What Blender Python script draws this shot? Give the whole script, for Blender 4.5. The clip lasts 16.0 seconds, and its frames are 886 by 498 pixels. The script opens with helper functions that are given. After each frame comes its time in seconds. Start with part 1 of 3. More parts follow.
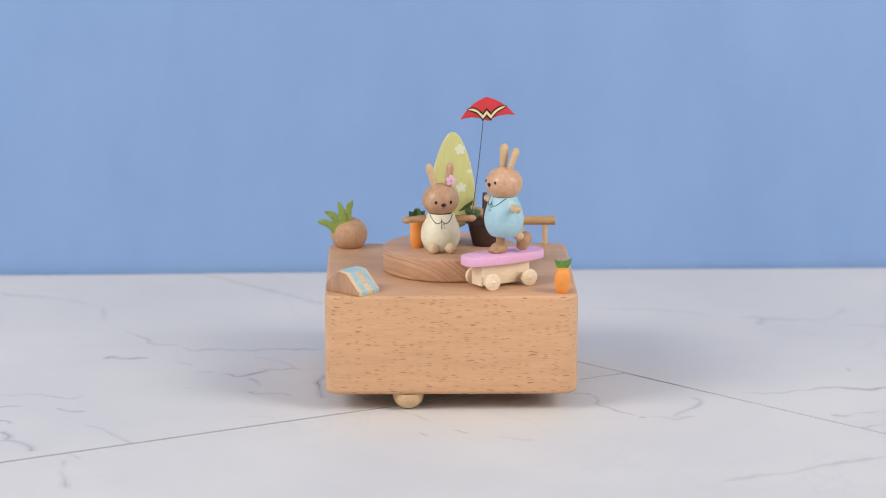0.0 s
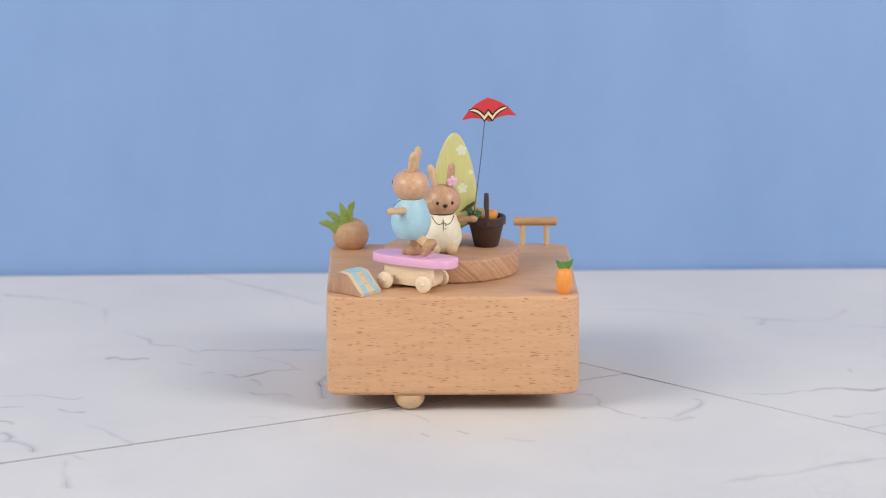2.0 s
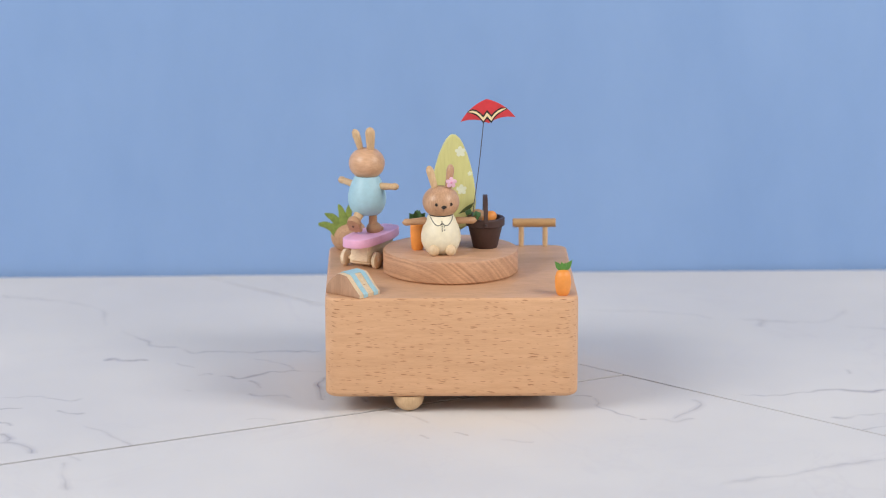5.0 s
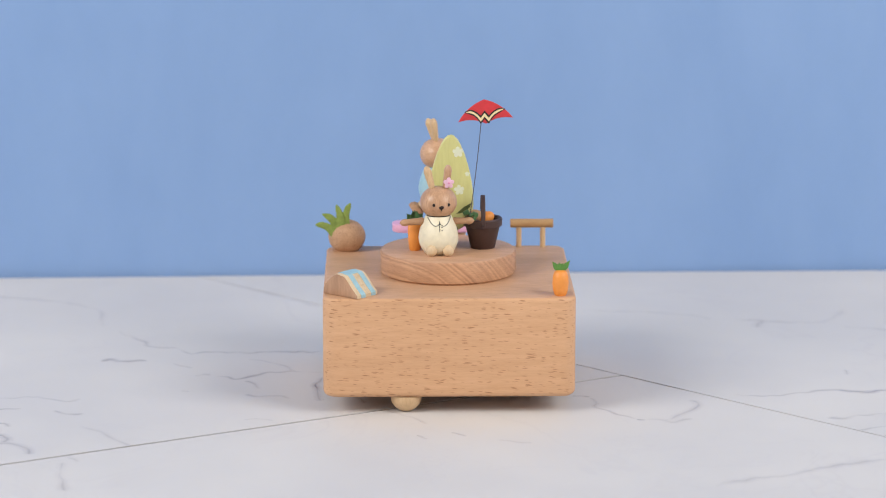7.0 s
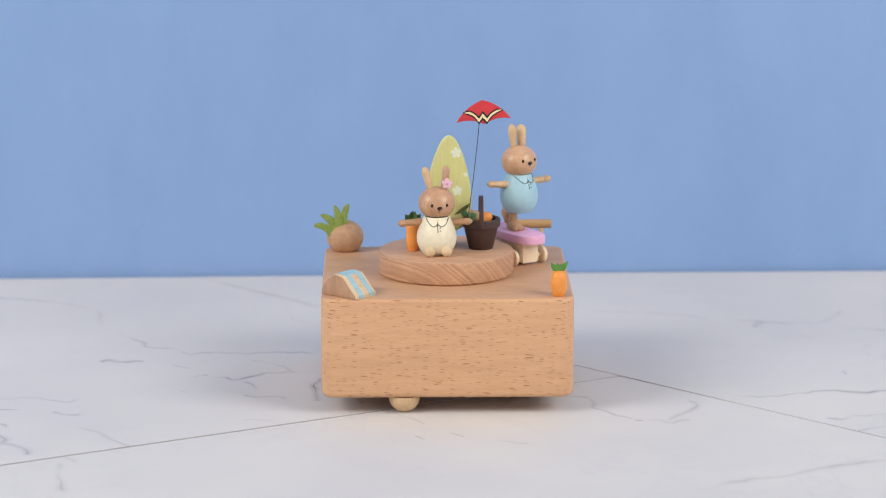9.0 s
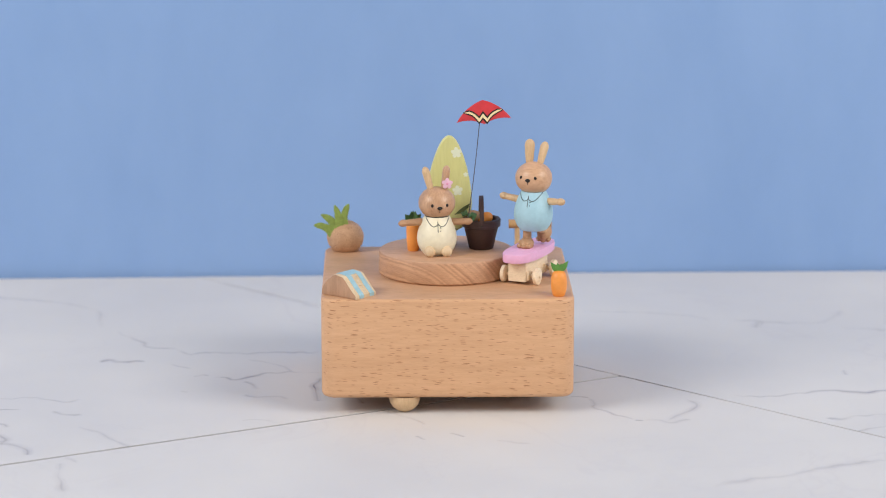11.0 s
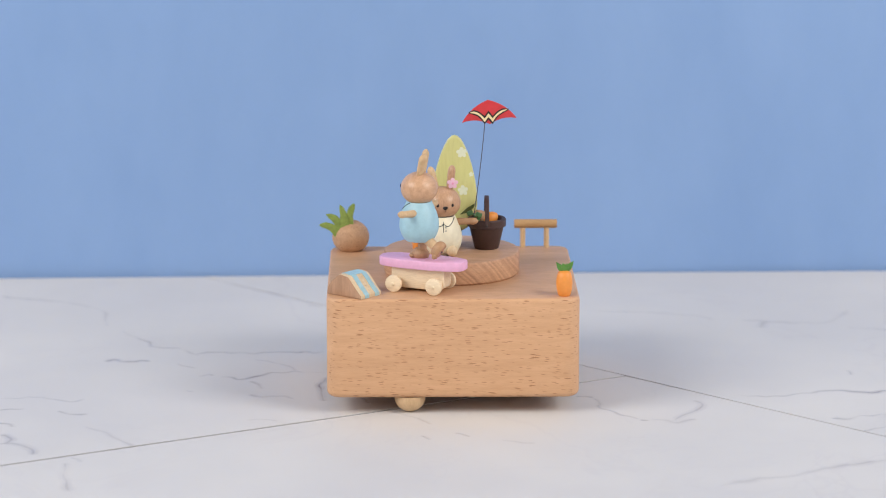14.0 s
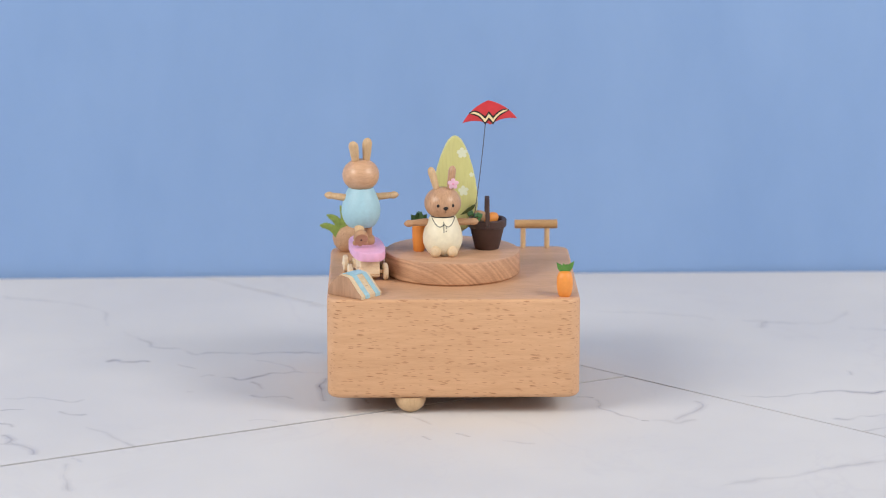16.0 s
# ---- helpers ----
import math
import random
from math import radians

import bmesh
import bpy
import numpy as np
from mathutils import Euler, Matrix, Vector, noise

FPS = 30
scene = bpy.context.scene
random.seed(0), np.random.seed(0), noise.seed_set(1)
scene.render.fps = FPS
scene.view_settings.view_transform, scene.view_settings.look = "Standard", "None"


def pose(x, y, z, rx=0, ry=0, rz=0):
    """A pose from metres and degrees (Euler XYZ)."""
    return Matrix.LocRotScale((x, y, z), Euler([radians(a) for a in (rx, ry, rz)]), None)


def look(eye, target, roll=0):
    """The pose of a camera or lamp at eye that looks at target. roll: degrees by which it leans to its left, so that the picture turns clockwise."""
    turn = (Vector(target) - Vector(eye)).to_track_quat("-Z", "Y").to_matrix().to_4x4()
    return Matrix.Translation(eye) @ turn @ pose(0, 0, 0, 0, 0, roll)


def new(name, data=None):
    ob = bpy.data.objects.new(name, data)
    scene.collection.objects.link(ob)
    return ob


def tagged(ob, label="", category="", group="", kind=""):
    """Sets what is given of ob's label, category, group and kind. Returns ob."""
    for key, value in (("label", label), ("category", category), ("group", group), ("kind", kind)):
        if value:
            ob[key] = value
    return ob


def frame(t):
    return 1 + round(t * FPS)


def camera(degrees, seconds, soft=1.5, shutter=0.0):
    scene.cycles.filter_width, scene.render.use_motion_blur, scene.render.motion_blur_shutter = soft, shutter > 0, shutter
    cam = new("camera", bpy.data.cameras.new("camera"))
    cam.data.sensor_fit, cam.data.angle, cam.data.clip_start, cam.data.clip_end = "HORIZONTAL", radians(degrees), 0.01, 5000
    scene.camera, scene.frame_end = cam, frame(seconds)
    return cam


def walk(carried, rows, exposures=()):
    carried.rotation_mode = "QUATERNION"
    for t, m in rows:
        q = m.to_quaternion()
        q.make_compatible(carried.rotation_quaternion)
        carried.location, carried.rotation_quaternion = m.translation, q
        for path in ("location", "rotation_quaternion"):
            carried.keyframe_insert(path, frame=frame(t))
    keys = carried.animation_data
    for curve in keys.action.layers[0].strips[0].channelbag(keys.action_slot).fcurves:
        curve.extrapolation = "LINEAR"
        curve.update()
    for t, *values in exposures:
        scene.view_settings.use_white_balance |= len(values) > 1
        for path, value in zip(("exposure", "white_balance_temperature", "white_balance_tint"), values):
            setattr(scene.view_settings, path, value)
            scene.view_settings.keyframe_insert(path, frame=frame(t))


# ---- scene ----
# The camera stands on a tripod and only turns a little: pan and tilt in hundredths of a degree.
EYE = (-0.02381, -1.30780, 0.34136)
PAN, TILT = 0.875, -12.338
cam = camera(15.6, 16.0, soft=1.0)
cam.data.dof.use_dof, cam.data.dof.focus_distance, cam.data.dof.aperture_fstop = True, 1.300, 13.0
DRIFT = [(0.0, -3.8, -3.0), (0.5, -2.7, -2.4), (1.0, -2.1, -2.3), (1.5, -1.8, -2.0), (2.0, -1.1, -1.7), (2.5, -0.2, -1.5),
         (3.0, 0.1, -1.1), (3.5, 0.0, -0.4), (4.0, -0.5, 0.1), (5.2, -3.8, 0.9), (6.5, -7.2, 1.5), (7.0, -7.6, 1.6), (7.5, -8.0, 1.7),
         (8.0, -9.2, 1.7), (8.5, -10.4, 2.0), (9.0, -10.9, 2.7), (10.2, -11.0, 2.8), (11.5, -9.1, 2.6), (12.0, -6.8, 2.9),
         (12.5, -4.9, 3.0), (13.0, -3.7, 3.0), (13.5, -2.2, 2.9), (14.0, -0.7, 2.3), (14.5, 0.2, 2.1), (15.0, 0.5, 2.8),
         (15.5, 0.5, 3.0), (16.0, 0.1, 3.0)]
walk(cam, [(t, pose(*EYE, 90 + TILT + dy * 0.010015, 0, -(PAN - dx * 0.010015))) for t, dx, dy in DRIFT])

# ---- light: two softboxes beside the table and a pale studio assumed around ----
world = bpy.data.worlds.new("studio")
scene.world = world
world.use_nodes = True
world.node_tree.nodes["Background"].inputs[0].default_value = (1.0, 0.97, 0.95, 1)
world.node_tree.nodes["Background"].inputs[1].default_value = 0.575


def softbox(name, eye, target, size, power, colour):
    lamp = bpy.data.lights.new(name, "AREA")
    lamp.shape, lamp.size, lamp.size_y, lamp.energy, lamp.color = "RECTANGLE", size, size, power, colour
    ob = new(name, lamp)
    ob.matrix_world = look(eye, target)
    return ob


softbox("softbox_light", (-1.22, -0.78, 0.98), (0, 0, 0.04), 0.80, 17.3, (1.0, 0.95, 0.89))
softbox("softbox_light", (1.22, -0.78, 0.98), (0, 0, 0.04), 0.80, 16.4, (1.0, 0.95, 0.89))
scene.view_settings.exposure = 0.10

# ---- measures, in metres ----
HALF = 0.0505          # half the box's width
FLOOR = -0.0016        # the marble sheet
BASE, TOP = 0.0054, 0.0463   # the box's underside and top
STAGE = 0.0559         # the round platform's top


# ---- materials ----
def shader(name):
    m = bpy.data.materials.new(name)
    m.use_nodes = True
    n = m.node_tree.nodes
    return m, n, m.node_tree.links, n["Principled BSDF"]


def ramp(n, stops):
    r = n.new("ShaderNodeValToRGB")
    while len(r.color_ramp.elements) < len(stops):
        r.color_ramp.elements.new(0.5)
    for e, (p, c) in zip(r.color_ramp.elements, stops):
        e.position, e.color = p, (*c, 1) if len(c) == 3 else c
    return r


def coords(n, l, scale, turn=(0, 0, 0)):
    c, m = n.new("ShaderNodeTexCoord"), n.new("ShaderNodeMapping")
    m.inputs["Scale"].default_value = scale
    m.inputs["Rotation"].default_value = [radians(a) for a in turn]
    l.new(c.outputs["Object"], m.inputs["Vector"])
    return m.outputs[0]


def noise_at(n, l, vec, scale, detail=3, rough=0.55, distortion=0.0):
    t = n.new("ShaderNodeTexNoise")
    t.inputs["Scale"].default_value, t.inputs["Detail"].default_value = scale, detail
    t.inputs["Roughness"].default_value, t.inputs["Distortion"].default_value = rough, distortion
    l.new(vec, t.inputs["Vector"])
    return t.outputs[0]


def blend(n, l, a, b, fac, mode="MIX"):
    x = n.new("ShaderNodeMix")
    x.data_type, x.blend_type = "RGBA", mode
    for sock, v in ((x.inputs[0], fac), (x.inputs[6], a), (x.inputs[7], b)):
        if isinstance(v, (int, float)):
            sock.default_value = v
        elif isinstance(v, tuple):
            sock.default_value = (*v, 1)
        else:
            l.new(v, sock)
    return x.outputs[2]


def relief(n, l, b, height, strength, distance):
    bump = n.new("ShaderNodeBump")
    bump.inputs["Strength"].default_value, bump.inputs["Distance"].default_value = strength, distance
    l.new(height, bump.inputs["Height"])
    l.new(bump.outputs[0], b.inputs["Normal"])


def wood(name, light, dark, grain=(1, 1, 9), flecks=0.0, fleck_colour=(0.30, 0.15, 0.07), rough=0.55, turn=(0, 0, 0), scale=60, pores=0.10):
    """Turned or planed wood: soft streaks along the grain and, for beech, short dark flecks."""
    m, n, l, b = shader(name)
    v = coords(n, l, grain, turn)
    s = noise_at(n, l, v, scale, 4, 0.6, 0.4)
    base = ramp(n, [(0.3, dark), (0.7, light)])
    l.new(s, base.inputs[0])
    broad = noise_at(n, l, v, scale * 0.22, 2)
    tone = ramp(n, [(0.3, (0.86, 0.84, 0.82)), (0.7, (1.0, 1.0, 1.0))])
    l.new(broad, tone.inputs[0])
    col = blend(n, l, base.outputs[0], tone.outputs[0], 1.0, "MULTIPLY")
    if pores:
        p = noise_at(n, l, v, scale * 3.7, 3, 0.65, 0.3)
        fine = ramp(n, [(0.36, (1 - pores, 1 - 1.15 * pores, 1 - 1.25 * pores)), (0.56, (1, 1, 1))])
        l.new(p, fine.inputs[0])
        col = blend(n, l, col, fine.outputs[0], 1.0, "MULTIPLY")
    if flecks:
        f = noise_at(n, l, coords(n, l, (grain[0] * 1.7, grain[1], grain[2] * 1.25), turn), scale * 2.8, 1.0, 0.5, 0.2)
        cut = ramp(n, [(flecks, (0, 0, 0)), (flecks + 0.045, (0.68, 0.68, 0.68))])
        l.new(f, cut.inputs[0])
        col = blend(n, l, col, fleck_colour, cut.outputs[0])
    l.new(col, b.inputs["Base Color"])
    b.inputs["Roughness"].default_value = rough
    relief(n, l, b, s, 0.12, 0.0003)
    return m


def paint(name, colour, rough=0.45, vary=0.06, scale=500, bump=0.08):
    """Painted or dyed wood: a plain coat with faint unevenness."""
    m, n, l, b = shader(name)
    v = coords(n, l, (1, 1, 1))
    s = noise_at(n, l, v, scale, 3)
    r = ramp(n, [(0.25, tuple(c * (1 - vary) for c in colour)), (0.75, tuple(min(1, c * (1 + vary)) for c in colour))])
    l.new(s, r.inputs[0])
    l.new(r.outputs[0], b.inputs["Base Color"])
    b.inputs["Roughness"].default_value = rough
    relief(n, l, b, s, bump, 0.0002)
    return m


def beech_material():
    """Planed beech: faint streaks and many short brown ray flecks, each in its own place."""
    m, n, l, b = shader("beech")
    v = coords(n, l, (1, 6, 9), (0, 1.5, 0))
    s = noise_at(n, l, v, 60, 4, 0.6, 0.4)
    base = ramp(n, [(0.3, (0.64, 0.37, 0.205)), (0.7, (0.685, 0.41, 0.235))])
    l.new(s, base.inputs[0])
    tone = ramp(n, [(0.32, (0.945, 0.935, 0.925)), (0.68, (1.02, 1.02, 1.02))])
    l.new(noise_at(n, l, v, 15, 3), tone.inputs[0])
    col = blend(n, l, base.outputs[0], tone.outputs[0], 1.0, "MULTIPLY")
    fine = ramp(n, [(0.36, (0.95, 0.94, 0.93)), (0.56, (1, 1, 1))])
    l.new(noise_at(n, l, v, 230, 3, 0.65, 0.3), fine.inputs[0])
    col = blend(n, l, col, fine.outputs[0], 1.0, "MULTIPLY")
    for cell, keep, colour, seed, tilt in ((0.0050, 0.34, (0.37, 0.17, 0.075), 0.0, -4.5), (0.0036, 0.42, (0.45, 0.225, 0.11), 0.031, -3.0)):
        c, mp = n.new("ShaderNodeTexCoord"), n.new("ShaderNodeMapping")
        mp.inputs["Scale"].default_value = (1 / cell, 2.4 / cell, 6.4 / cell)
        mp.inputs["Location"].default_value = (seed * 900, seed * 500, seed * 700)
        slope = n.new("ShaderNodeMapping")
        slope.inputs["Rotation"].default_value = (0, radians(tilt), 0)
        l.new(c.outputs["Object"], slope.inputs["Vector"])
        l.new(slope.outputs[0], mp.inputs["Vector"])
        warp = n.new("ShaderNodeTexNoise")
        warp.inputs["Scale"].default_value, warp.inputs["Detail"].default_value = 1.6, 3
        l.new(mp.outputs[0], warp.inputs["Vector"])
        bent = n.new("ShaderNodeVectorMath")
        bent.operation = "MULTIPLY_ADD"
        bent.inputs[1].default_value = (0.35, 0.35, 0.35)
        l.new(warp.outputs["Color"], bent.inputs[0])
        l.new(mp.outputs[0], bent.inputs[2])
        vor = n.new("ShaderNodeTexVoronoi")
        vor.inputs["Scale"].default_value = 1.0
        l.new(bent.outputs[0], vor.inputs["Vector"])
        sep = n.new("ShaderNodeSeparateColor")
        l.new(vor.outputs["Color"], sep.inputs[0])
        drop = n.new("ShaderNodeMath")
        drop.operation, drop.inputs[1].default_value = "GREATER_THAN", keep
        l.new(sep.outputs[0], drop.inputs[0])
        size = n.new("ShaderNodeMath")
        size.operation, size.inputs[1].default_value = "MULTIPLY_ADD", 0.16
        l.new(sep.outputs[1], size.inputs[0])
        l.new(vor.outputs["Distance"], size.inputs[2])
        total = n.new("ShaderNodeMath")
        total.operation = "ADD"
        l.new(size.outputs[0], total.inputs[0])
        l.new(drop.outputs[0], total.inputs[1])
        cut = ramp(n, [(0.23, (0.92, 0.92, 0.92)), (0.39, (0, 0, 0))])
        l.new(total.outputs[0], cut.inputs[0])
        col = blend(n, l, col, colour, cut.outputs[0])
    l.new(col, b.inputs["Base Color"])
    b.inputs["Roughness"].default_value = 0.52
    relief(n, l, b, s, 0.10, 0.0003)
    return m


BEECH = beech_material()


def ringed_wood(name, light, dark, axis, spacing):
    """Wood sawn across its year rings: uneven bands round an axis that runs along y."""
    m, n, l, b = shader(name)
    v = coords(n, l, (1, 1, 1))
    off = n.new("ShaderNodeVectorMath")
    off.operation = "SUBTRACT"
    off.inputs[1].default_value = axis
    l.new(v, off.inputs[0])
    flat = n.new("ShaderNodeVectorMath")
    flat.operation = "MULTIPLY"
    flat.inputs[1].default_value = (1, 0.12, 1)
    l.new(off.outputs[0], flat.inputs[0])
    far = n.new("ShaderNodeVectorMath")
    far.operation = "LENGTH"
    l.new(flat.outputs[0], far.inputs[0])
    wob = n.new("ShaderNodeMath")
    wob.operation, wob.inputs[1].default_value = "MULTIPLY_ADD", spacing * 0.7
    l.new(noise_at(n, l, v, 60, 3), wob.inputs[0])
    l.new(far.outputs["Value"], wob.inputs[2])
    line = n.new("ShaderNodeCombineXYZ")
    l.new(wob.outputs[0], line.inputs[0])
    rings = noise_at(n, l, line.outputs[0], 1.9 / spacing, 2, 0.5)
    r = ramp(n, [(0.30, dark), (0.44, tuple((c + a_) / 2 for a_, c in zip(dark, light))), (0.60, light)])
    l.new(rings, r.inputs[0])
    broad = ramp(n, [(0.35, (0.90, 0.88, 0.87)), (0.65, (1.02, 1.02, 1.02))])
    l.new(noise_at(n, l, v, 70, 2), broad.inputs[0])
    fine = ramp(n, [(0.33, (0.84, 0.80, 0.77)), (0.52, (1, 1, 1))])
    l.new(noise_at(n, l, coords(n, l, (1.2, 1.2, 5), (0, 35, 0)), 420, 3, 0.65), fine.inputs[0])
    col = blend(n, l, r.outputs[0], broad.outputs[0], 1.0, "MULTIPLY")
    l.new(blend(n, l, col, fine.outputs[0], 1.0, "MULTIPLY"), b.inputs["Base Color"])
    b.inputs["Roughness"].default_value = 0.55
    relief(n, l, b, rings, 0.08, 0.0002)
    return m


LID_WOOD = wood("beech_top", (0.68, 0.413, 0.247), (0.63, 0.368, 0.21), (1, 5, 5), scale=50, rough=0.5)
STAGE_WOOD = ringed_wood("platform_wood", (0.60, 0.345, 0.20), (0.395, 0.205, 0.11), (-0.022, -0.02, -0.024), 0.0027)
STAGE_TOP = wood("platform_top", (0.66, 0.40, 0.255), (0.58, 0.34, 0.205), (1, 9, 1), scale=70, turn=(0, 0, 12))
HEAD_WOOD = wood("head_wood", (0.64, 0.40, 0.25), (0.53, 0.315, 0.19), (9, 9, 1), scale=70, rough=0.34, flecks=0.66, fleck_colour=(0.36, 0.19, 0.10), pores=0.16)
PAW_WOOD = wood("paw_wood", (0.80, 0.64, 0.43), (0.72, 0.54, 0.34), (4, 4, 1), scale=120, rough=0.5)
PALE_WOOD = wood("pale_wood", (0.72, 0.52, 0.31), (0.66, 0.45, 0.26), (4, 4, 1), scale=120, rough=0.5)
LIMB_WOOD = wood("limb_wood", (0.57, 0.34, 0.195), (0.48, 0.275, 0.145), (1, 4, 4), scale=110, rough=0.5)
CHASSIS_WOOD = wood("chassis_wood", (0.95, 0.80, 0.585), (0.925, 0.765, 0.545), (3, 1, 6), scale=80, rough=0.55)
NUT_WOOD = wood("fruit_wood", (0.62, 0.39, 0.24), (0.51, 0.305, 0.18), (3, 3, 3), flecks=0.64, scale=140, rough=0.65)
BENCH_WOOD = wood("bench_wood", (0.58, 0.36, 0.17), (0.50, 0.30, 0.14), (1, 5, 5), scale=100)
RAMP_WOOD = wood("ramp_wood", (0.52, 0.315, 0.20), (0.42, 0.245, 0.15), (6, 1, 1), scale=70, rough=0.65)
PINK = paint("pink_paint", (0.80, 0.44, 0.66))
BLUE = paint("pale_blue_paint", (0.36, 0.575, 0.675), rough=0.48)
CREAM = paint("cream_paint", (0.80, 0.74, 0.56), rough=0.42)
LIME = wood("lime_stain", (0.72, 0.715, 0.315), (0.665, 0.665, 0.27), (9, 9, 1), scale=42, rough=0.3, pores=0.05)
RED = paint("red_paint", (0.58, 0.035, 0.045))
BLACK = paint("black_ink", (0.015, 0.012, 0.012), vary=0.0)
GREY_INK = paint("collar_ink", (0.035, 0.05, 0.06), vary=0.0)
BISQUE = paint("cream_print", (0.80, 0.66, 0.38), vary=0.02)
BROWN = paint("dark_brown_paint", (0.055, 0.026, 0.022), rough=0.5, vary=0.12)
EYE_BROWN = paint("eye_ink", (0.010, 0.006, 0.005), rough=0.6, vary=0.0)
ORANGE = paint("orange_paint", (0.84, 0.31, 0.06), vary=0.08, scale=300)
GREEN = paint("green_leaf_paint", (0.10, 0.27, 0.05), vary=0.12, scale=400)
DARK_GREEN = paint("dark_green_leaf_paint", (0.055, 0.145, 0.05), vary=0.2, scale=400)
FELT = paint("felt_green", (0.235, 0.32, 0.075), rough=0.9, vary=0.22, scale=700, bump=0.5)
PETAL = paint("petal_pink", (0.76, 0.48, 0.62))
WHITE_PRINT = paint("white_print", (0.74, 0.78, 0.60), vary=0.05)
STRIPE = paint("stripe_blue", (0.34, 0.55, 0.64), vary=0.13, scale=350)
STRING = paint("string_grey", (0.06, 0.06, 0.08), vary=0.0)


def marble_material():
    m, n, l, b = shader("marble_print")
    v = coords(n, l, (1, 1, 1))
    cloud = noise_at(n, l, v, 9, 3, 0.5)
    base = ramp(n, [(0.3, (0.605, 0.60, 0.62)), (0.7, (0.69, 0.675, 0.67))])
    l.new(cloud, base.inputs[0])
    col = base.outputs[0]
    for scale, width, strength, turn in ((6.5, 0.012, 0.07, 20), (13, 0.010, 0.05, 75)):
        w = coords(n, l, (1, 0.75, 1), (0, 0, turn))
        f = noise_at(n, l, w, scale, 5, 0.55, 0.8)
        vein = ramp(n, [(0.5 - width, (0, 0, 0)), (0.5, (1, 1, 1)), (0.5 + width, (0, 0, 0))])
        l.new(f, vein.inputs[0])
        patch = ramp(n, [(0.47, (0, 0, 0)), (0.62, (strength,) * 3)])
        l.new(noise_at(n, l, w, scale * 1.1, 2), patch.inputs[0])
        fac = blend(n, l, vein.outputs[0], patch.outputs[0], 1.0, "MULTIPLY")
        col = blend(n, l, col, (0.34, 0.30, 0.40), fac)
    l.new(col, b.inputs["Base Color"])
    b.inputs["Roughness"].default_value, b.inputs["Specular IOR Level"].default_value = 0.62, 0.3
    relief(n, l, b, noise_at(n, l, v, 60, 2), 0.05, 0.0005)
    return m


def backdrop_material():
    m, n, l, b = shader("blue_backdrop")
    v = coords(n, l, (1, 1, 0.45))
    r = ramp(n, [(0.3, (0.21, 0.345, 0.615)), (0.7, (0.24, 0.38, 0.655))])
    l.new(noise_at(n, l, v, 16, 4, 0.6), r.inputs[0])
    l.new(r.outputs[0], b.inputs["Base Color"])
    b.inputs["Roughness"].default_value = 0.8
    return m


MARBLE, SKY_BLUE = marble_material(), backdrop_material()


def vein_material():
    m, n, l, b = shader("vein_print")
    f = n.new("ShaderNodeAttribute")
    f.attribute_name = "fade"
    v = coords(n, l, (1, 1, 1))
    r = ramp(n, [(0.3, (0.27, 0.245, 0.365)), (0.7, (0.36, 0.325, 0.45))])
    l.new(noise_at(n, l, v, 90, 2), r.inputs[0])
    l.new(r.outputs[0], b.inputs["Base Color"])
    l.new(f.outputs["Fac"], b.inputs["Alpha"])
    b.inputs["Roughness"].default_value = 0.6
    return m


VEIN = vein_material()
# coat of the unseen room, its brightness set for the bounced light
PLASTER = paint("white_plaster", (0.74, 0.73, 0.72), rough=0.85, vary=0.02, scale=20)
JOINT = paint("joint_grey", (0.13, 0.12, 0.145), vary=0.05)


# ---- mesh helpers ----
def finish(name, bm, material, smooth=40):
    bmesh.ops.recalc_face_normals(bm, faces=bm.faces)
    me = bpy.data.meshes.new(name)
    bm.to_mesh(me)
    bm.free()
    me.materials.append(material)
    for p in me.polygons:
        p.use_smooth = smooth > 0
    if 0 < smooth < 180:
        me.set_sharp_from_angle(angle=radians(smooth))
    return me


def part(name, bm, material, parent=None, label="", smooth=40):
    ob = new(name, finish(name, bm, material, smooth))
    ob.parent = parent
    return tagged(ob, label)


def thing(name, m, label, category, group="", kind=""):
    ob = new(name)
    ob.matrix_world = m
    ob.empty_display_size = 0.01
    return tagged(ob, label, category, group, kind)


def lathe(profile, segments=40, m=Matrix()):
    """Turns a profile of (radius, height) about z."""
    bm, rings = bmesh.new(), []
    for r, z in profile:
        if r < 1e-6:
            rings.append([bm.verts.new(m @ Vector((0, 0, z)))])
        else:
            rings.append([bm.verts.new(m @ Vector((r * math.cos(a), r * math.sin(a), z)))
                          for a in (2 * math.pi * i / segments for i in range(segments))])
    for a, b in zip(rings, rings[1:]):
        for i in range(segments):
            j = (i + 1) % segments
            if len(a) > 1 and len(b) > 1:
                bm.faces.new((a[i], a[j], b[j], b[i]))
            elif len(b) > 1:
                bm.faces.new((a[0], b[j], b[i]))
            elif len(a) > 1:
                bm.faces.new((a[i], a[j], b[0]))
    for ring, flip in ((rings[0], True), (rings[-1], False)):
        if len(ring) > 2:
            bm.faces.new(ring[::-1] if flip else ring)
    return bm


def ball(rx, ry, rz, at=(0, 0, 0), low=-1.0, segments=36, rings=20, power=1.0):
    """An ellipsoid, cut flat below low (a share of rz)."""
    prof = []
    a0 = math.asin(low)
    if low > -1:
        prof.append((0, low))
    for i in range(rings + 1):
        a = a0 + (math.pi / 2 - a0) * i / rings
        prof.append((max(0, math.cos(a)) ** power if abs(math.cos(a)) > 1e-6 else 0, math.sin(a)))
    bm = lathe(prof, segments)
    bmesh.ops.scale(bm, vec=(rx, ry, rz), verts=bm.verts)
    bmesh.ops.translate(bm, vec=at, verts=bm.verts)
    return bm


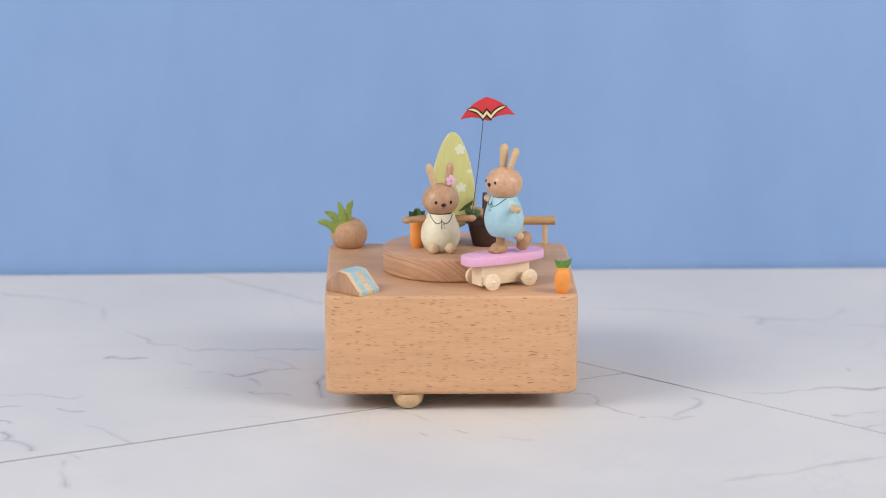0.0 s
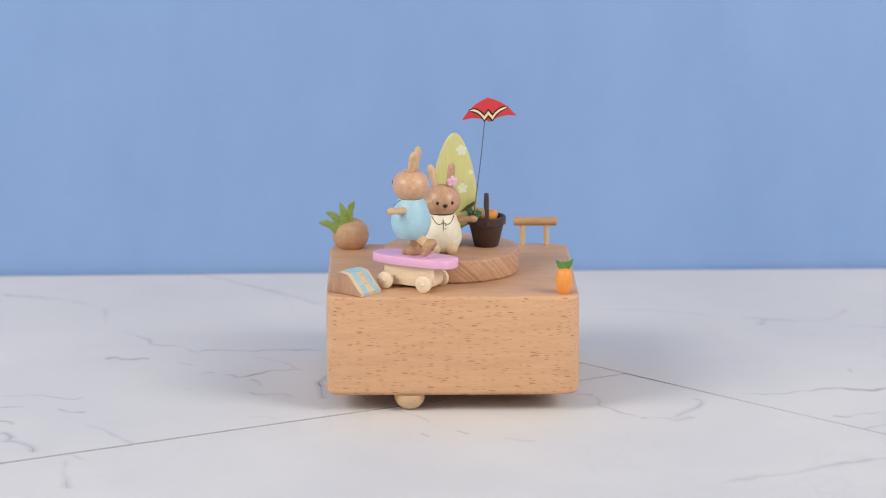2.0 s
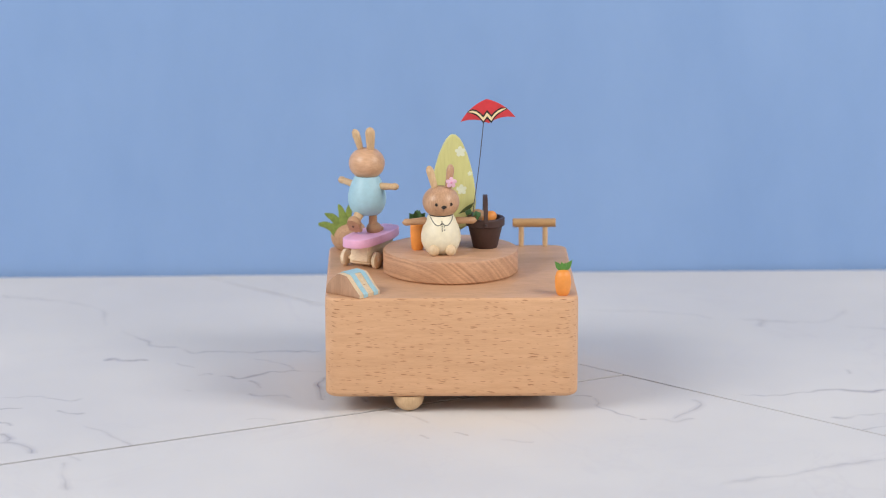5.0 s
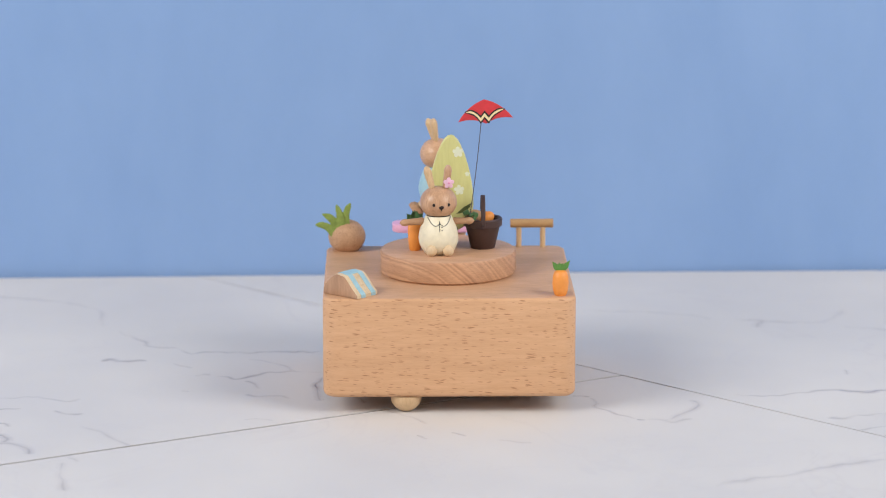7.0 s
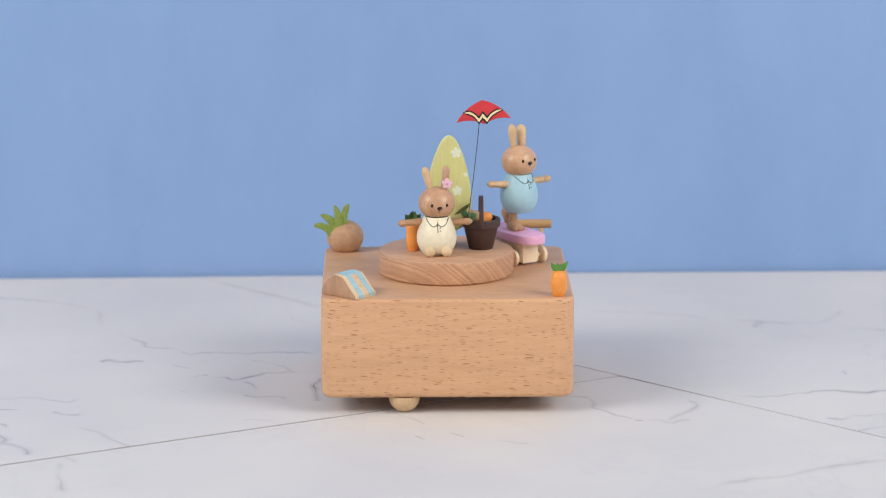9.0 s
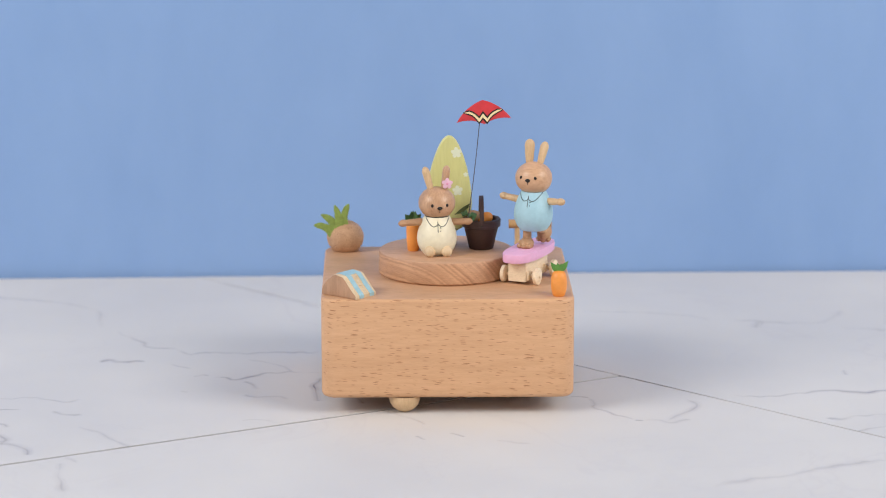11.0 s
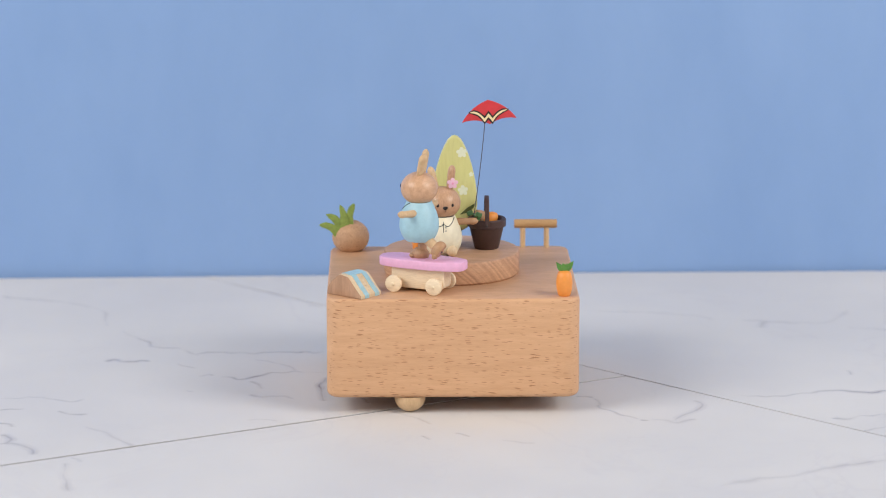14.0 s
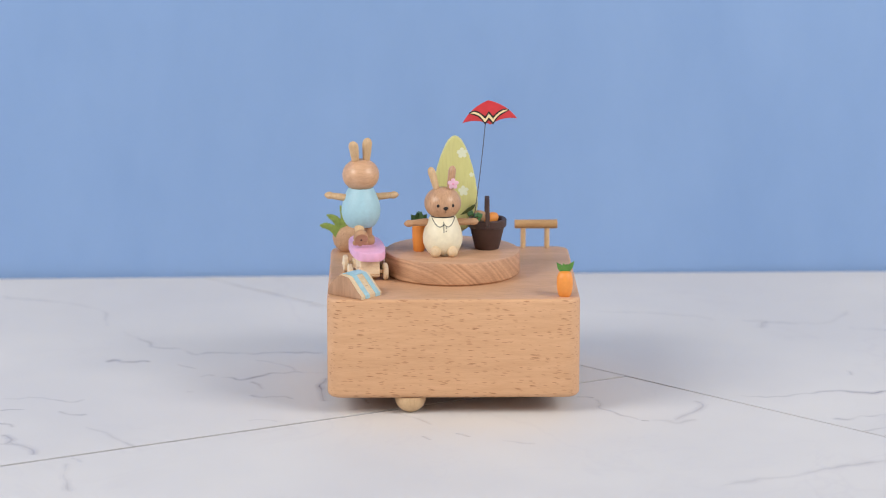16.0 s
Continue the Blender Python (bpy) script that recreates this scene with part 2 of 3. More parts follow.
def join(*pieces):
    """Several bmeshes in one."""
    out = pieces[0]
    for bm in pieces[1:]:
        table = {v: out.verts.new(v.co) for v in bm.verts}
        for f in bm.faces:
            out.faces.new([table[v] for v in f.verts])
        bm.free()
    return out


def shoe():
    """A rounded wooden foot with three toes, its sole at the low end, pointing along -y."""
    toes = [ball(0.00115, 0.0012, 0.0012, (x, -0.0027 + abs(x) * 0.25, -0.0005), segments=14, rings=8) for x in (-0.0017, 0.0, 0.0017)]
    out = join(ball(0.0027, 0.0033, 0.0034, low=-0.47, segments=28), *toes)
    bmesh.ops.scale(out, vec=(1.12, 1.15, 0.84), verts=out.verts)
    return out


def rod(a, b, ra, rb=None, round_a=True, round_b=True, segments=20):
    """A round stick from a to b with rounded ends."""
    a, b = Vector(a), Vector(b)
    rb = ra if rb is None else rb
    n = (b - a).length
    prof = []
    if round_a:
        prof += [(ra * math.sin(t), -ra * 0.7 * math.cos(t)) for t in (0, 0.4, 0.8, 1.2)]
    else:
        prof += [(ra * 0.93, -ra * 0.0), (ra, ra * 0.07)]
    prof += [(ra, 0.001 * n), (rb, n)]
    if round_b:
        prof += [(rb * math.sin(t), n + rb * 0.7 * math.cos(t)) for t in (1.2, 0.8, 0.4, 0)]
    else:
        prof += [(rb * 0.93, n + rb * 0.07)]
    m = Matrix.Translation(a) @ (b - a).to_track_quat("Z", "Y").to_matrix().to_4x4()
    return lathe(prof, segments, m)


def tube(points, r, segments=6):
    """A thin round line through points."""
    bm, rings = bmesh.new(), []
    pts = [Vector(p) for p in points]
    for i, p in enumerate(pts):
        d = (pts[min(i + 1, len(pts) - 1)] - pts[max(i - 1, 0)]).normalized()
        u = d.orthogonal().normalized() if i == 0 else (u - d * u.dot(d)).normalized()
        w = d.cross(u)
        rings.append([bm.verts.new(p + r * (math.cos(a) * u + math.sin(a) * w))
                      for a in (2 * math.pi * k / segments for k in range(segments))])
    for a, b in zip(rings, rings[1:]):
        for i in range(segments):
            j = (i + 1) % segments
            bm.faces.new((a[i], a[j], b[j], b[i]))
    bm.faces.new(rings[0][::-1])
    bm.faces.new(rings[-1])
    return bm


def plate(outline, thick, bevel=0.0, m=Matrix(), segments=2):
    """A flat shape in x, y, thick along z from 0, with eased edges, set by m."""
    bm = bmesh.new()
    low = [bm.verts.new((x, y, 0)) for x, y in outline]
    face = bm.faces.new(low)
    top = bmesh.ops.extrude_face_region(bm, geom=[face])
    bmesh.ops.translate(bm, vec=(0, 0, thick), verts=[v for v in top["geom"] if isinstance(v, bmesh.types.BMVert)])
    bmesh.ops.recalc_face_normals(bm, faces=bm.faces)
    if bevel:
        rim = [e for e in bm.edges if abs(e.verts[0].co.z - e.verts[1].co.z) < 1e-9]
        bmesh.ops.bevel(bm, geom=rim, offset=bevel, segments=segments, affect="EDGES", profile=0.5)
    bmesh.ops.transform(bm, matrix=m, verts=bm.verts)
    return bm


def rounded_rect(w, d, r, steps=6):
    pts = []
    for cx, cy, a0 in ((w - r, d - r, 0), (-w + r, d - r, 90), (-w + r, -d + r, 180), (w - r, -d + r, 270)):
        for i in range(steps + 1):
            a = radians(a0 + 90 * i / steps)
            pts.append((cx + r * math.cos(a), cy + r * math.sin(a)))
    return pts


def block(w, d, h, bevel, at=(0, 0, 0), segments=2):
    """A box of full sizes w, d, h standing at 'at', with eased edges."""
    bm = bmesh.new()
    bmesh.ops.create_cube(bm, size=1)
    bmesh.ops.scale(bm, vec=(w, d, h), verts=bm.verts)
    bmesh.ops.translate(bm, vec=(at[0], at[1], at[2] + h / 2), verts=bm.verts)
    bmesh.ops.bevel(bm, geom=bm.edges[:], offset=bevel, segments=segments, affect="EDGES", profile=0.5)
    return bm


def flower_outline(r, petals=5, dip=0.42, steps=60, turn=0.0):
    pts = []
    for i in range(steps):
        a = 2 * math.pi * i / steps
        k = abs(math.cos(petals * a / 2))
        pts.append((r * (1 - dip + dip * k ** 0.7) * math.cos(a + turn), r * (1 - dip + dip * k ** 0.7) * math.sin(a + turn)))
    return pts


UPRIGHT = Matrix.Rotation(radians(90), 4, "X")   # turns a plate in x, y into one in x, z that faces -y


# ---- the setting ----
def build_setting():
    """The marble-print sheet with its slabs, and the blue backdrop behind it."""
    sheet = plate([(-0.9, -0.9), (0.9, -0.9), (0.9, 0.2228), (0.5, 0.2136), (0.2, 0.2099), (0.07, 0.2085), (-0.06, 0.2042),
                   (-0.2, 0.2005), (-0.5, 0.194), (-0.9, 0.185)], 0.002, 0, Matrix.Translation((0, 0, FLOOR - 0.0024)))
    floor = part("floor", sheet, JOINT, smooth=0)
    tagged(floor, "white marble-print sheet with grey veins under the box", "floor", kind="structure")
    gap, gap_a = 0.00046, 0.00085
    # the joints: one long one from back left to front right, one that ends on it
    a, b = Vector((-0.1029, 0.1900)), Vector((0.1691, -0.0850))
    along = (b - a).normalized()
    side = Vector((-along.y, along.x))
    hub = Vector((0.0715, 0.0095))
    hub = a + along * (hub - a).dot(along)
    out = (Vector((-0.1743, -0.1209)) - hub).normalized()
    nrm = Vector((-out.y, out.x))
    far_a, far_b = a - along * 0.0179, hub + along * ((0.9 - hub.x) / along.x)

    back = [far_a + side * gap, far_b + side * gap, Vector((0.9, 0.2228)), Vector((0.5, 0.2136)), Vector((0.2, 0.2099)),
            Vector((0.07, 0.2085)), Vector((-0.06, 0.2042))]
    left = [hub - side * gap - nrm * gap_a, far_a - side * gap, Vector((-0.2, 0.2005)), Vector((-0.5, 0.194)), Vector((-0.9, 0.185)),
            hub + out * 1.09 - nrm * gap_a]
    front = [hub - side * gap + nrm * gap_a, hub + out * 1.09 + nrm * gap_a, Vector((-0.9, -0.9)), Vector((0.9, -0.9)), far_b - side * gap]
    for shape in (back, left, front):
        part("slab", plate([tuple(p) for p in shape], 0.0004, 0, Matrix.Translation((0, 0, FLOOR - 0.0004))), MARBLE, floor, smooth=0)

    def vein(points, width, strength):
        """A printed vein: a wandering ribbon that fades at its edges and ends."""
        pts = [Vector(p) for p in points]
        bm = bmesh.new()
        fade = bm.verts.layers.float.new("fade")
        rows, steps = [], 34
        for i in range(len(pts) - 1):
            p0, p1, p2, p3 = pts[max(i - 1, 0)], pts[i], pts[i + 1], pts[min(i + 2, len(pts) - 1)]
            for k in range(steps + (i == len(pts) - 2)):
                t = k / steps
                rows.append(0.5 * (2 * p1 + (p2 - p0) * t + (2 * p0 - 5 * p1 + 4 * p2 - p3) * t * t + (3 * p1 - p0 - 3 * p2 + p3) * t ** 3))
        n = len(rows)
        for i, p in enumerate(rows):
            j = noise.noise_vector(Vector((p.x * 60, p.y * 60, width * 900)))
            k = noise.noise_vector(Vector((p.x * 210, p.y * 120, width * 500)))
            rows[i] = p + Vector((0.0010 * j.x + 0.0007 * k.x, 0.0022 * j.y + 0.0026 * k.y))
        verts = []
        for i, p in enumerate(rows):
            u = i / (n - 1)
            d = (rows[min(i + 1, n - 1)] - rows[max(i - 1, 0)]).normalized()
            w = Vector((-d.y, d.x))
            body = min(1, 0.25 + 7 * u, 0.25 + 7 * (1 - u))
            patch = noise.noise(Vector((p.x * 38, p.y * 38, 3.0)))
            speck = noise.noise(Vector((p.x * 140, p.y * 90, 8.0)))
            thick = width * (0.55 + 0.8 * max(0, patch)) * (0.4 + 0.6 * body)
            gain = 0.85 * strength * body * max(0.12, 0.66 + 0.55 * patch + 0.60 * speck)
            line = []
            for off, g in ((-2.4, 0), (-0.5, 0.42), (0, 1), (0.5, 0.42), (2.4, 0)):
                q = p + w * thick * off
                vert = bm.verts.new((q.x, q.y, FLOOR + 0.00006))
                vert[fade] = min(1, g * gain)
                line.append(vert)
            verts.append(line)
        for a_, b_ in zip(verts, verts[1:]):
            for k in range(4):
                bm.faces.new((a_[k], a_[k + 1], b_[k + 1], b_[k]))
        part("vein", bm, VEIN, floor, smooth=0)

    vein(((-0.208, 0.163), (-0.197, 0.159), (-0.183, 0.154), (-0.172, 0.147), (-0.157, 0.135)), 0.0020, 0.26)
    vein(((-0.157, 0.135), (-0.154, 0.119), (-0.153, 0.103)), 0.0016, 0.19)
    vein(((-0.144, 0.094), (-0.140, 0.085), (-0.132, 0.074), (-0.130, 0.064), (-0.122, 0.063), (-0.118, 0.064), (-0.113, 0.054), (-0.109, 0.048)), 0.0013, 0.41)
    vein(((-0.110, 0.049), (-0.103, 0.053), (-0.090, 0.052), (-0.078, 0.054), (-0.063, 0.054), (-0.054, 0.055)), 0.0012, 0.51)
    vein(((-0.148, 0.038), (-0.144, 0.041), (-0.139, 0.037), (-0.133, 0.039), (-0.128, 0.040)), 0.0011, 0.61)
    vein(((-0.117, 0.035), (-0.113, 0.030), (-0.108, 0.025)), 0.0010, 0.36)
    vein(((-0.106, 0.014), (-0.103, 0.015), (-0.100, 0.013)), 0.0012, 0.68)
    vein(((-0.097, 0.013), (-0.092, 0.012), (-0.089, 0.007), (-0.083, 0.012), (-0.077, 0.016), (-0.071, 0.018), (-0.066, 0.020), (-0.053, 0.018)), 0.0011, 0.56)
    vein(((-0.084, 0.042), (-0.079, 0.039), (-0.073, 0.033), (-0.068, 0.026), (-0.066, 0.020)), 0.0011, 0.32)
    vein(((-0.084, 0.005), (-0.081, -0.001), (-0.079, -0.010)), 0.0012, 0.34)
    vein(((-0.083, -0.018), (-0.081, -0.021), (-0.072, -0.020), (-0.065, -0.023)), 0.0012, 0.27)
    vein(((-0.053, 0.010), (-0.055, -0.005), (-0.054, -0.019), (-0.052, -0.028)), 0.0019, 0.64)
    vein(((-0.110, -0.009), (-0.107, -0.012)), 0.0010, 0.26)
    vein(((-0.186, -0.024), (-0.179, -0.022), (-0.171, -0.020), (-0.164, -0.023), (-0.157, -0.027), (-0.151, -0.024)), 0.0013, 0.30)
    vein(((-0.184, -0.040), (-0.177, -0.040), (-0.174, -0.040)), 0.0010, 0.50)
    vein(((-0.159, -0.040), (-0.155, -0.046), (-0.151, -0.048), (-0.148, -0.045)), 0.0015, 0.49)
    vein(((-0.182, -0.059), (-0.178, -0.063), (-0.176, -0.068)), 0.0012, 0.34)
    vein(((-0.179, -0.078), (-0.177, -0.077), (-0.174, -0.083), (-0.176, -0.090)), 0.0014, 0.37)
    vein(((-0.178, -0.092), (-0.172, -0.089), (-0.167, -0.095), (-0.163, -0.102), (-0.163, -0.106)), 0.0015, 0.38)
    vein(((-0.147, -0.065), (-0.140, -0.074), (-0.133, -0.084), (-0.127, -0.091), (-0.125, -0.098)), 0.0015, 0.31)
    vein(((-0.083, -0.056), (-0.077, -0.057), (-0.071, -0.059)), 0.0011, 0.22)
    vein(((-0.104, 0.191), (-0.093, 0.177), (-0.079, 0.163), (-0.065, 0.147), (-0.055, 0.137)), 0.0019, 0.22)
    vein(((-0.148, -0.108), (-0.143, -0.116)), 0.0012, 0.22)
    vein(((-0.149, -0.118), (-0.149, -0.135), (-0.144, -0.154)), 0.0018, 0.26)
    vein(((0.051, -0.021), (0.058, -0.023)), 0.0010, 0.68)
    vein(((0.058, -0.025), (0.060, -0.034), (0.059, -0.039), (0.062, -0.045), (0.067, -0.050), (0.074, -0.057)), 0.0012, 0.47)
    vein(((0.075, -0.059), (0.078, -0.060)), 0.0011, 0.85)
    vein(((0.078, -0.060), (0.084, -0.061), (0.089, -0.064), (0.096, -0.059)), 0.0017, 0.38)
    vein(((0.087, -0.061), (0.092, -0.052), (0.099, -0.043), (0.101, -0.034), (0.098, -0.028)), 0.0015, 0.32)
    vein(((0.118, -0.022), (0.130, -0.022), (0.139, -0.021), (0.151, -0.017), (0.161, -0.015), (0.172, -0.017), (0.180, -0.013), (0.188, -0.010)), 0.0013, 0.44)
    vein(((0.151, -0.059), (0.158, -0.058), (0.165, -0.055), (0.177, -0.051)), 0.0014, 0.29)
    vein(((0.162, -0.077), (0.174, -0.070)), 0.0011, 0.36)
    vein(((0.132, 0.112), (0.144, 0.106), (0.159, 0.104), (0.173, 0.107), (0.184, 0.131)), 0.0019, 0.19)
    vein(((0.140, 0.095), (0.143, 0.108)), 0.0014, 0.21)
    vein(((0.064, 0.129), (0.085, 0.126), (0.105, 0.122), (0.117, 0.117), (0.119, 0.110)), 0.0020, 0.19)
    vein(((0.179, 0.095), (0.198, 0.089)), 0.0018, 0.20)
    vein(((0.169, 0.019), (0.169, 0.010)), 0.0013, 0.32)
    vein(((-0.026, -0.046), (-0.017, -0.053), (-0.010, -0.065)), 0.0012, 0.29)
    vein(((-0.014, -0.083), (-0.010, -0.086)), 0.0010, 0.38)
    vein(((0.000, -0.077), (0.005, -0.082)), 0.0010, 0.47)
    vein(((0.018, -0.088), (0.025, -0.091), (0.031, -0.093)), 0.0015, 0.19)
    vein(((0.097, -0.152), (0.112, -0.145), (0.130, -0.136), (0.143, -0.129), (0.167, -0.118)), 0.0018, 0.32)
    vein(((-0.039, -0.021), (-0.035, -0.032)), 0.0012, 0.51)

    # unseen plain room, added to close the set and bounce the softbox light
    x0, x1, y0, y1, z0, z1 = -1.7, 1.7, -1.9, 0.46, FLOOR - 0.0064, 2.3
    for name, sizes, at, label in (("wall_south", (x1 - x0, 0.1, z1 - z0), (0, y0 - 0.05, z0), "unseen plain off-white wall added to bounce light"),
                                   ("wall_north", (x1 - x0, 0.1, z1 - z0), (0, y1 + 0.05, z0), "unseen plain off-white wall added to bounce light"),
                                   ("wall_west", (0.1, y1 - y0, z1 - z0), (x0 - 0.05, (y0 + y1) / 2, z0), "unseen plain off-white wall added to bounce light"),
                                   ("wall_east", (0.1, y1 - y0, z1 - z0), (x1 + 0.05, (y0 + y1) / 2, z0), "unseen plain off-white wall added to bounce light"),
                                   ("ceiling", (x1 - x0 + 0.2, y1 - y0 + 0.2, 0.1), (0, (y0 + y1) / 2, z1), "unseen plain off-white ceiling added to bounce light"),
                                   ("room_floor", (x1 - x0, y1 - y0, 0.1), (0, (y0 + y1) / 2, z0 - 0.1 + 0.004), "unseen plain pale floor added under the marble sheet")):
        side_ = part(name, block(*sizes, 0.001, at, 1), PLASTER, smooth=0)
        tagged(side_, label, "floor" if name == "room_floor" else name.split("_")[0], kind="structure")

    wall = plate([(-1.2, -0.0022), (1.2, -0.0022), (1.2, 1.1), (-1.2, 1.1)], 0.01, 0,
                 Matrix.Translation((0, 0.2185, FLOOR)) @ Matrix.Rotation(radians(1.3), 4, "Z") @ UPRIGHT)
    wall = part("backdrop", wall, SKY_BLUE, smooth=0)
    tagged(wall, "plain matt sky-blue backdrop behind the marble sheet", "backdrop", kind="structure")


# ---- the music box ----
def build_box():
    box = thing("music_box", pose(0, 0, FLOOR), "square beech music box with rounded corners and ball feet", "music box")
    body = plate(rounded_rect(HALF + 0.0003, HALF, 0.006, 8), TOP - BASE, 0, Matrix.Translation((-0.0003, 0, BASE - FLOOR)))
    for z, w in ((TOP - FLOOR, 0.0013), (BASE - FLOOR, 0.0024)):
        rim = [e for e in body.edges if all(abs(v.co.z - z) < 1e-6 for v in e.verts)]
        bmesh.ops.bevel(body, geom=rim, offset=w, segments=5, affect="EDGES", profile=0.5)
    body = part("body", body, BEECH, box, "pale beech with short brown flecks")
    body.data.materials.append(LID_WOOD)
    for face in body.data.polygons:
        face.material_index = 1 if face.normal.z > 0.9 else 0
    for x, y in ((-0.0177, -0.0437), (-0.0250, 0.0400), (0.0300, 0.0400)):
        dome = [(0.0063 * math.sin(a), 0.0060 - 0.0060 * math.cos(a)) for a in (math.pi / 2 * i / 12 for i in range(13))]
        part("foot", lathe(dome + [(0.00625, 0.00698)], 40, Matrix.Translation((x, y, 0))), PALE_WOOD, box, "turned pale wooden ball foot")

    stage = lathe([(0.0270, 0), (0.0272, 0.0004), (0.0279, 0.0008), (0.0280, 0.0088), (0.0276, 0.0094), (0.0270, 0.0096)], 96)
    stage = part("round_platform", stage, STAGE_WOOD)
    stage.location = (0, 0, TOP)
    stage.data.materials.append(STAGE_TOP)
    for face in stage.data.polygons:
        face.material_index = 1 if face.normal.z > 0.9 else 0
    tagged(stage, "round wooden platform with diagonal grain on the box", "platform")


# ---- the rabbits ----
def pear(h, neck, belly, low, k=0.40):
    """A pear-shaped body profile: (radius, height)."""
    prof = [(0, 0)]
    for i in range(0, 25):
        t = i / 24
        if t < k:
            s = t / k
            r = low + (belly - low) * math.sin(s * math.pi / 2) ** 0.75
        else:
            s = (t - k) / (1 - k)
            r = neck + (belly - neck) * math.cos(s * math.pi / 2) ** 0.95
        prof.append((r, h * t))
    prof.append((0, h))
    return prof


def radius_at(prof, z):
    for (r0, z0), (r1, z1) in zip(prof[1:], prof[2:]):
        if z0 <= z <= z1:
            return r0 + (r1 - r0) * (z - z0) / max(1e-9, z1 - z0)
    return prof[-2][0]


def figure(rabbit, z0, h, neck, belly, low, coat, ink, head_at, head_wood, tilt=0.0, brow=-0.0004):
    """Body, collar, head, ears and face of a rabbit that looks along -y."""
    prof = pear(h, neck, belly, low)
    body = part("body", lathe(prof, 48, Matrix.Translation((0, 0, z0))), coat, rabbit)

    def on_coat(x, z, lift=0.00003):
        r = radius_at(prof, z) + lift
        return (x, -math.sqrt(max(1e-9, r * r - x * x)), z0 + z)

    drop = 0.0029
    for s in (-1, 1):
        loop = []
        for i in range(15):
            t = i / 14
            x = s * 0.0052 * t
            loop.append(on_coat(x * (1 - 0.1 * t), h - 0.0008 - 0.0002 * (1 - t) - drop * math.sin(math.pi * min(1, t * 0.93 + 0.10)) ** 0.75 * (1 - 0.25 * t) + 0.0006 * t))
        part("collar", tube(loop, 0.00016), ink, body)
    part("placket", tube([on_coat(-0.0001, h - 0.0014 - 0.0042 * i / 6) for i in range(7)], 0.00013), ink, body)
    for dz in (0.0037, 0.0050):
        part("button", ball(0.00026, 0.0002, 0.00026, on_coat(0.0009, h - dz), segments=10, rings=6), ink, body)

    hx, hy, hz = head_at
    head_m = Matrix.Translation(head_at) @ Matrix.Rotation(radians(tilt), 4, "Z")
    bm = ball(0.0076, 0.0074, 0.0066, (0, 0, 0), low=-0.86, segments=44, power=0.94)
    bmesh.ops.transform(bm, matrix=head_m, verts=bm.verts)
    head = part("head", bm, head_wood, rabbit)
    part("neck_line", lathe([(neck * 0.93, z0 + h - 0.0002), (neck * 0.93, z0 + h + 0.0005)], 32), BLACK, rabbit)

    def on_head(x, z, lift=0.0):
        k = max(0.01, 1 - (x / 0.0076) ** 2 - (z / 0.0066) ** 2)
        return head_m @ Vector((x, -0.0073 * math.sqrt(k) ** 0.98 - lift, z))

    for s in (-1, 1):
        part("eye", ball(0.00068, 0.0003, 0.00070, on_head(s * 0.0030, brow), segments=14, rings=8), EYE_BROWN, head)
    nose = ball(0.00115, 0.0005, 0.00085, (0, 0, 0), segments=16, rings=8)
    for v in nose.verts:
        v.co.x *= 1.0 if v.co.z > 0 else 1.0 + v.co.z / 0.0013
    bmesh.ops.translate(nose, vec=on_head(0, brow - 0.0011), verts=nose.verts)
    part("nose", nose, EYE_BROWN, head)
    part("mouth", tube([on_head(0, brow - 0.0013 - 0.0005 * i, -0.00004) for i in range(4)], 0.00018), EYE_BROWN, head)
    return body, head


def ear(name, a, b, ra, rb, wood_, parent, flat=0.7, facing=(0, 1, 0)):
    """A tapered, slightly flattened rounded peg."""
    a, b = Vector(a), Vector(b)
    n = (b - a).length
    prof = [(ra * 0.8, -0.0012), (ra, 0.001)]
    for i in range(1, 7):
        t = i / 6
        prof.append((ra + (rb - ra) * t ** 0.8, n * 0.75 * t))
    for i in range(1, 9):
        t = i / 8 * math.pi / 2
        prof.append((rb * math.cos(t) if i < 8 else 0, n * 0.75 + (n * 0.25) * math.sin(t)))
    bm = lathe(prof, 24)
    bmesh.ops.scale(bm, vec=(1, flat, 1), verts=bm.verts)
    bmesh.ops.transform(bm, matrix=Matrix.Translation(a) @ (b - a).to_track_quat("Z", "Y").to_matrix().to_4x4(), verts=bm.verts)
    return part(name, bm, wood_, parent)


def arm(shoulder, hand, rabbit, wood_):
    """A tapered stick with a knob for the paw."""
    s, e = Vector(shoulder), Vector(hand)
    limb = part("arm", rod(s, e, 0.00155, 0.00125), wood_, rabbit)
    way = (e - s).normalized()
    paw = ball(0.0016, 0.0015, 0.0021, segments=20, rings=12)
    thumb = ball(0.0007, 0.0007, 0.0011, (0.0011, 0, -0.0004), segments=12, rings=8)
    paw = join(paw, thumb)
    bmesh.ops.transform(paw, matrix=Matrix.Translation(e + way * 0.0002) @ way.to_track_quat("Z", "Y").to_matrix().to_4x4(), verts=paw.verts)
    part("paw", paw, wood_, limb)
    part("peg_hole", ball(0.0003, 0.0003, 0.0003, e + way * 0.0022, segments=8, rings=6), LIMB_WOOD, limb)
    return limb


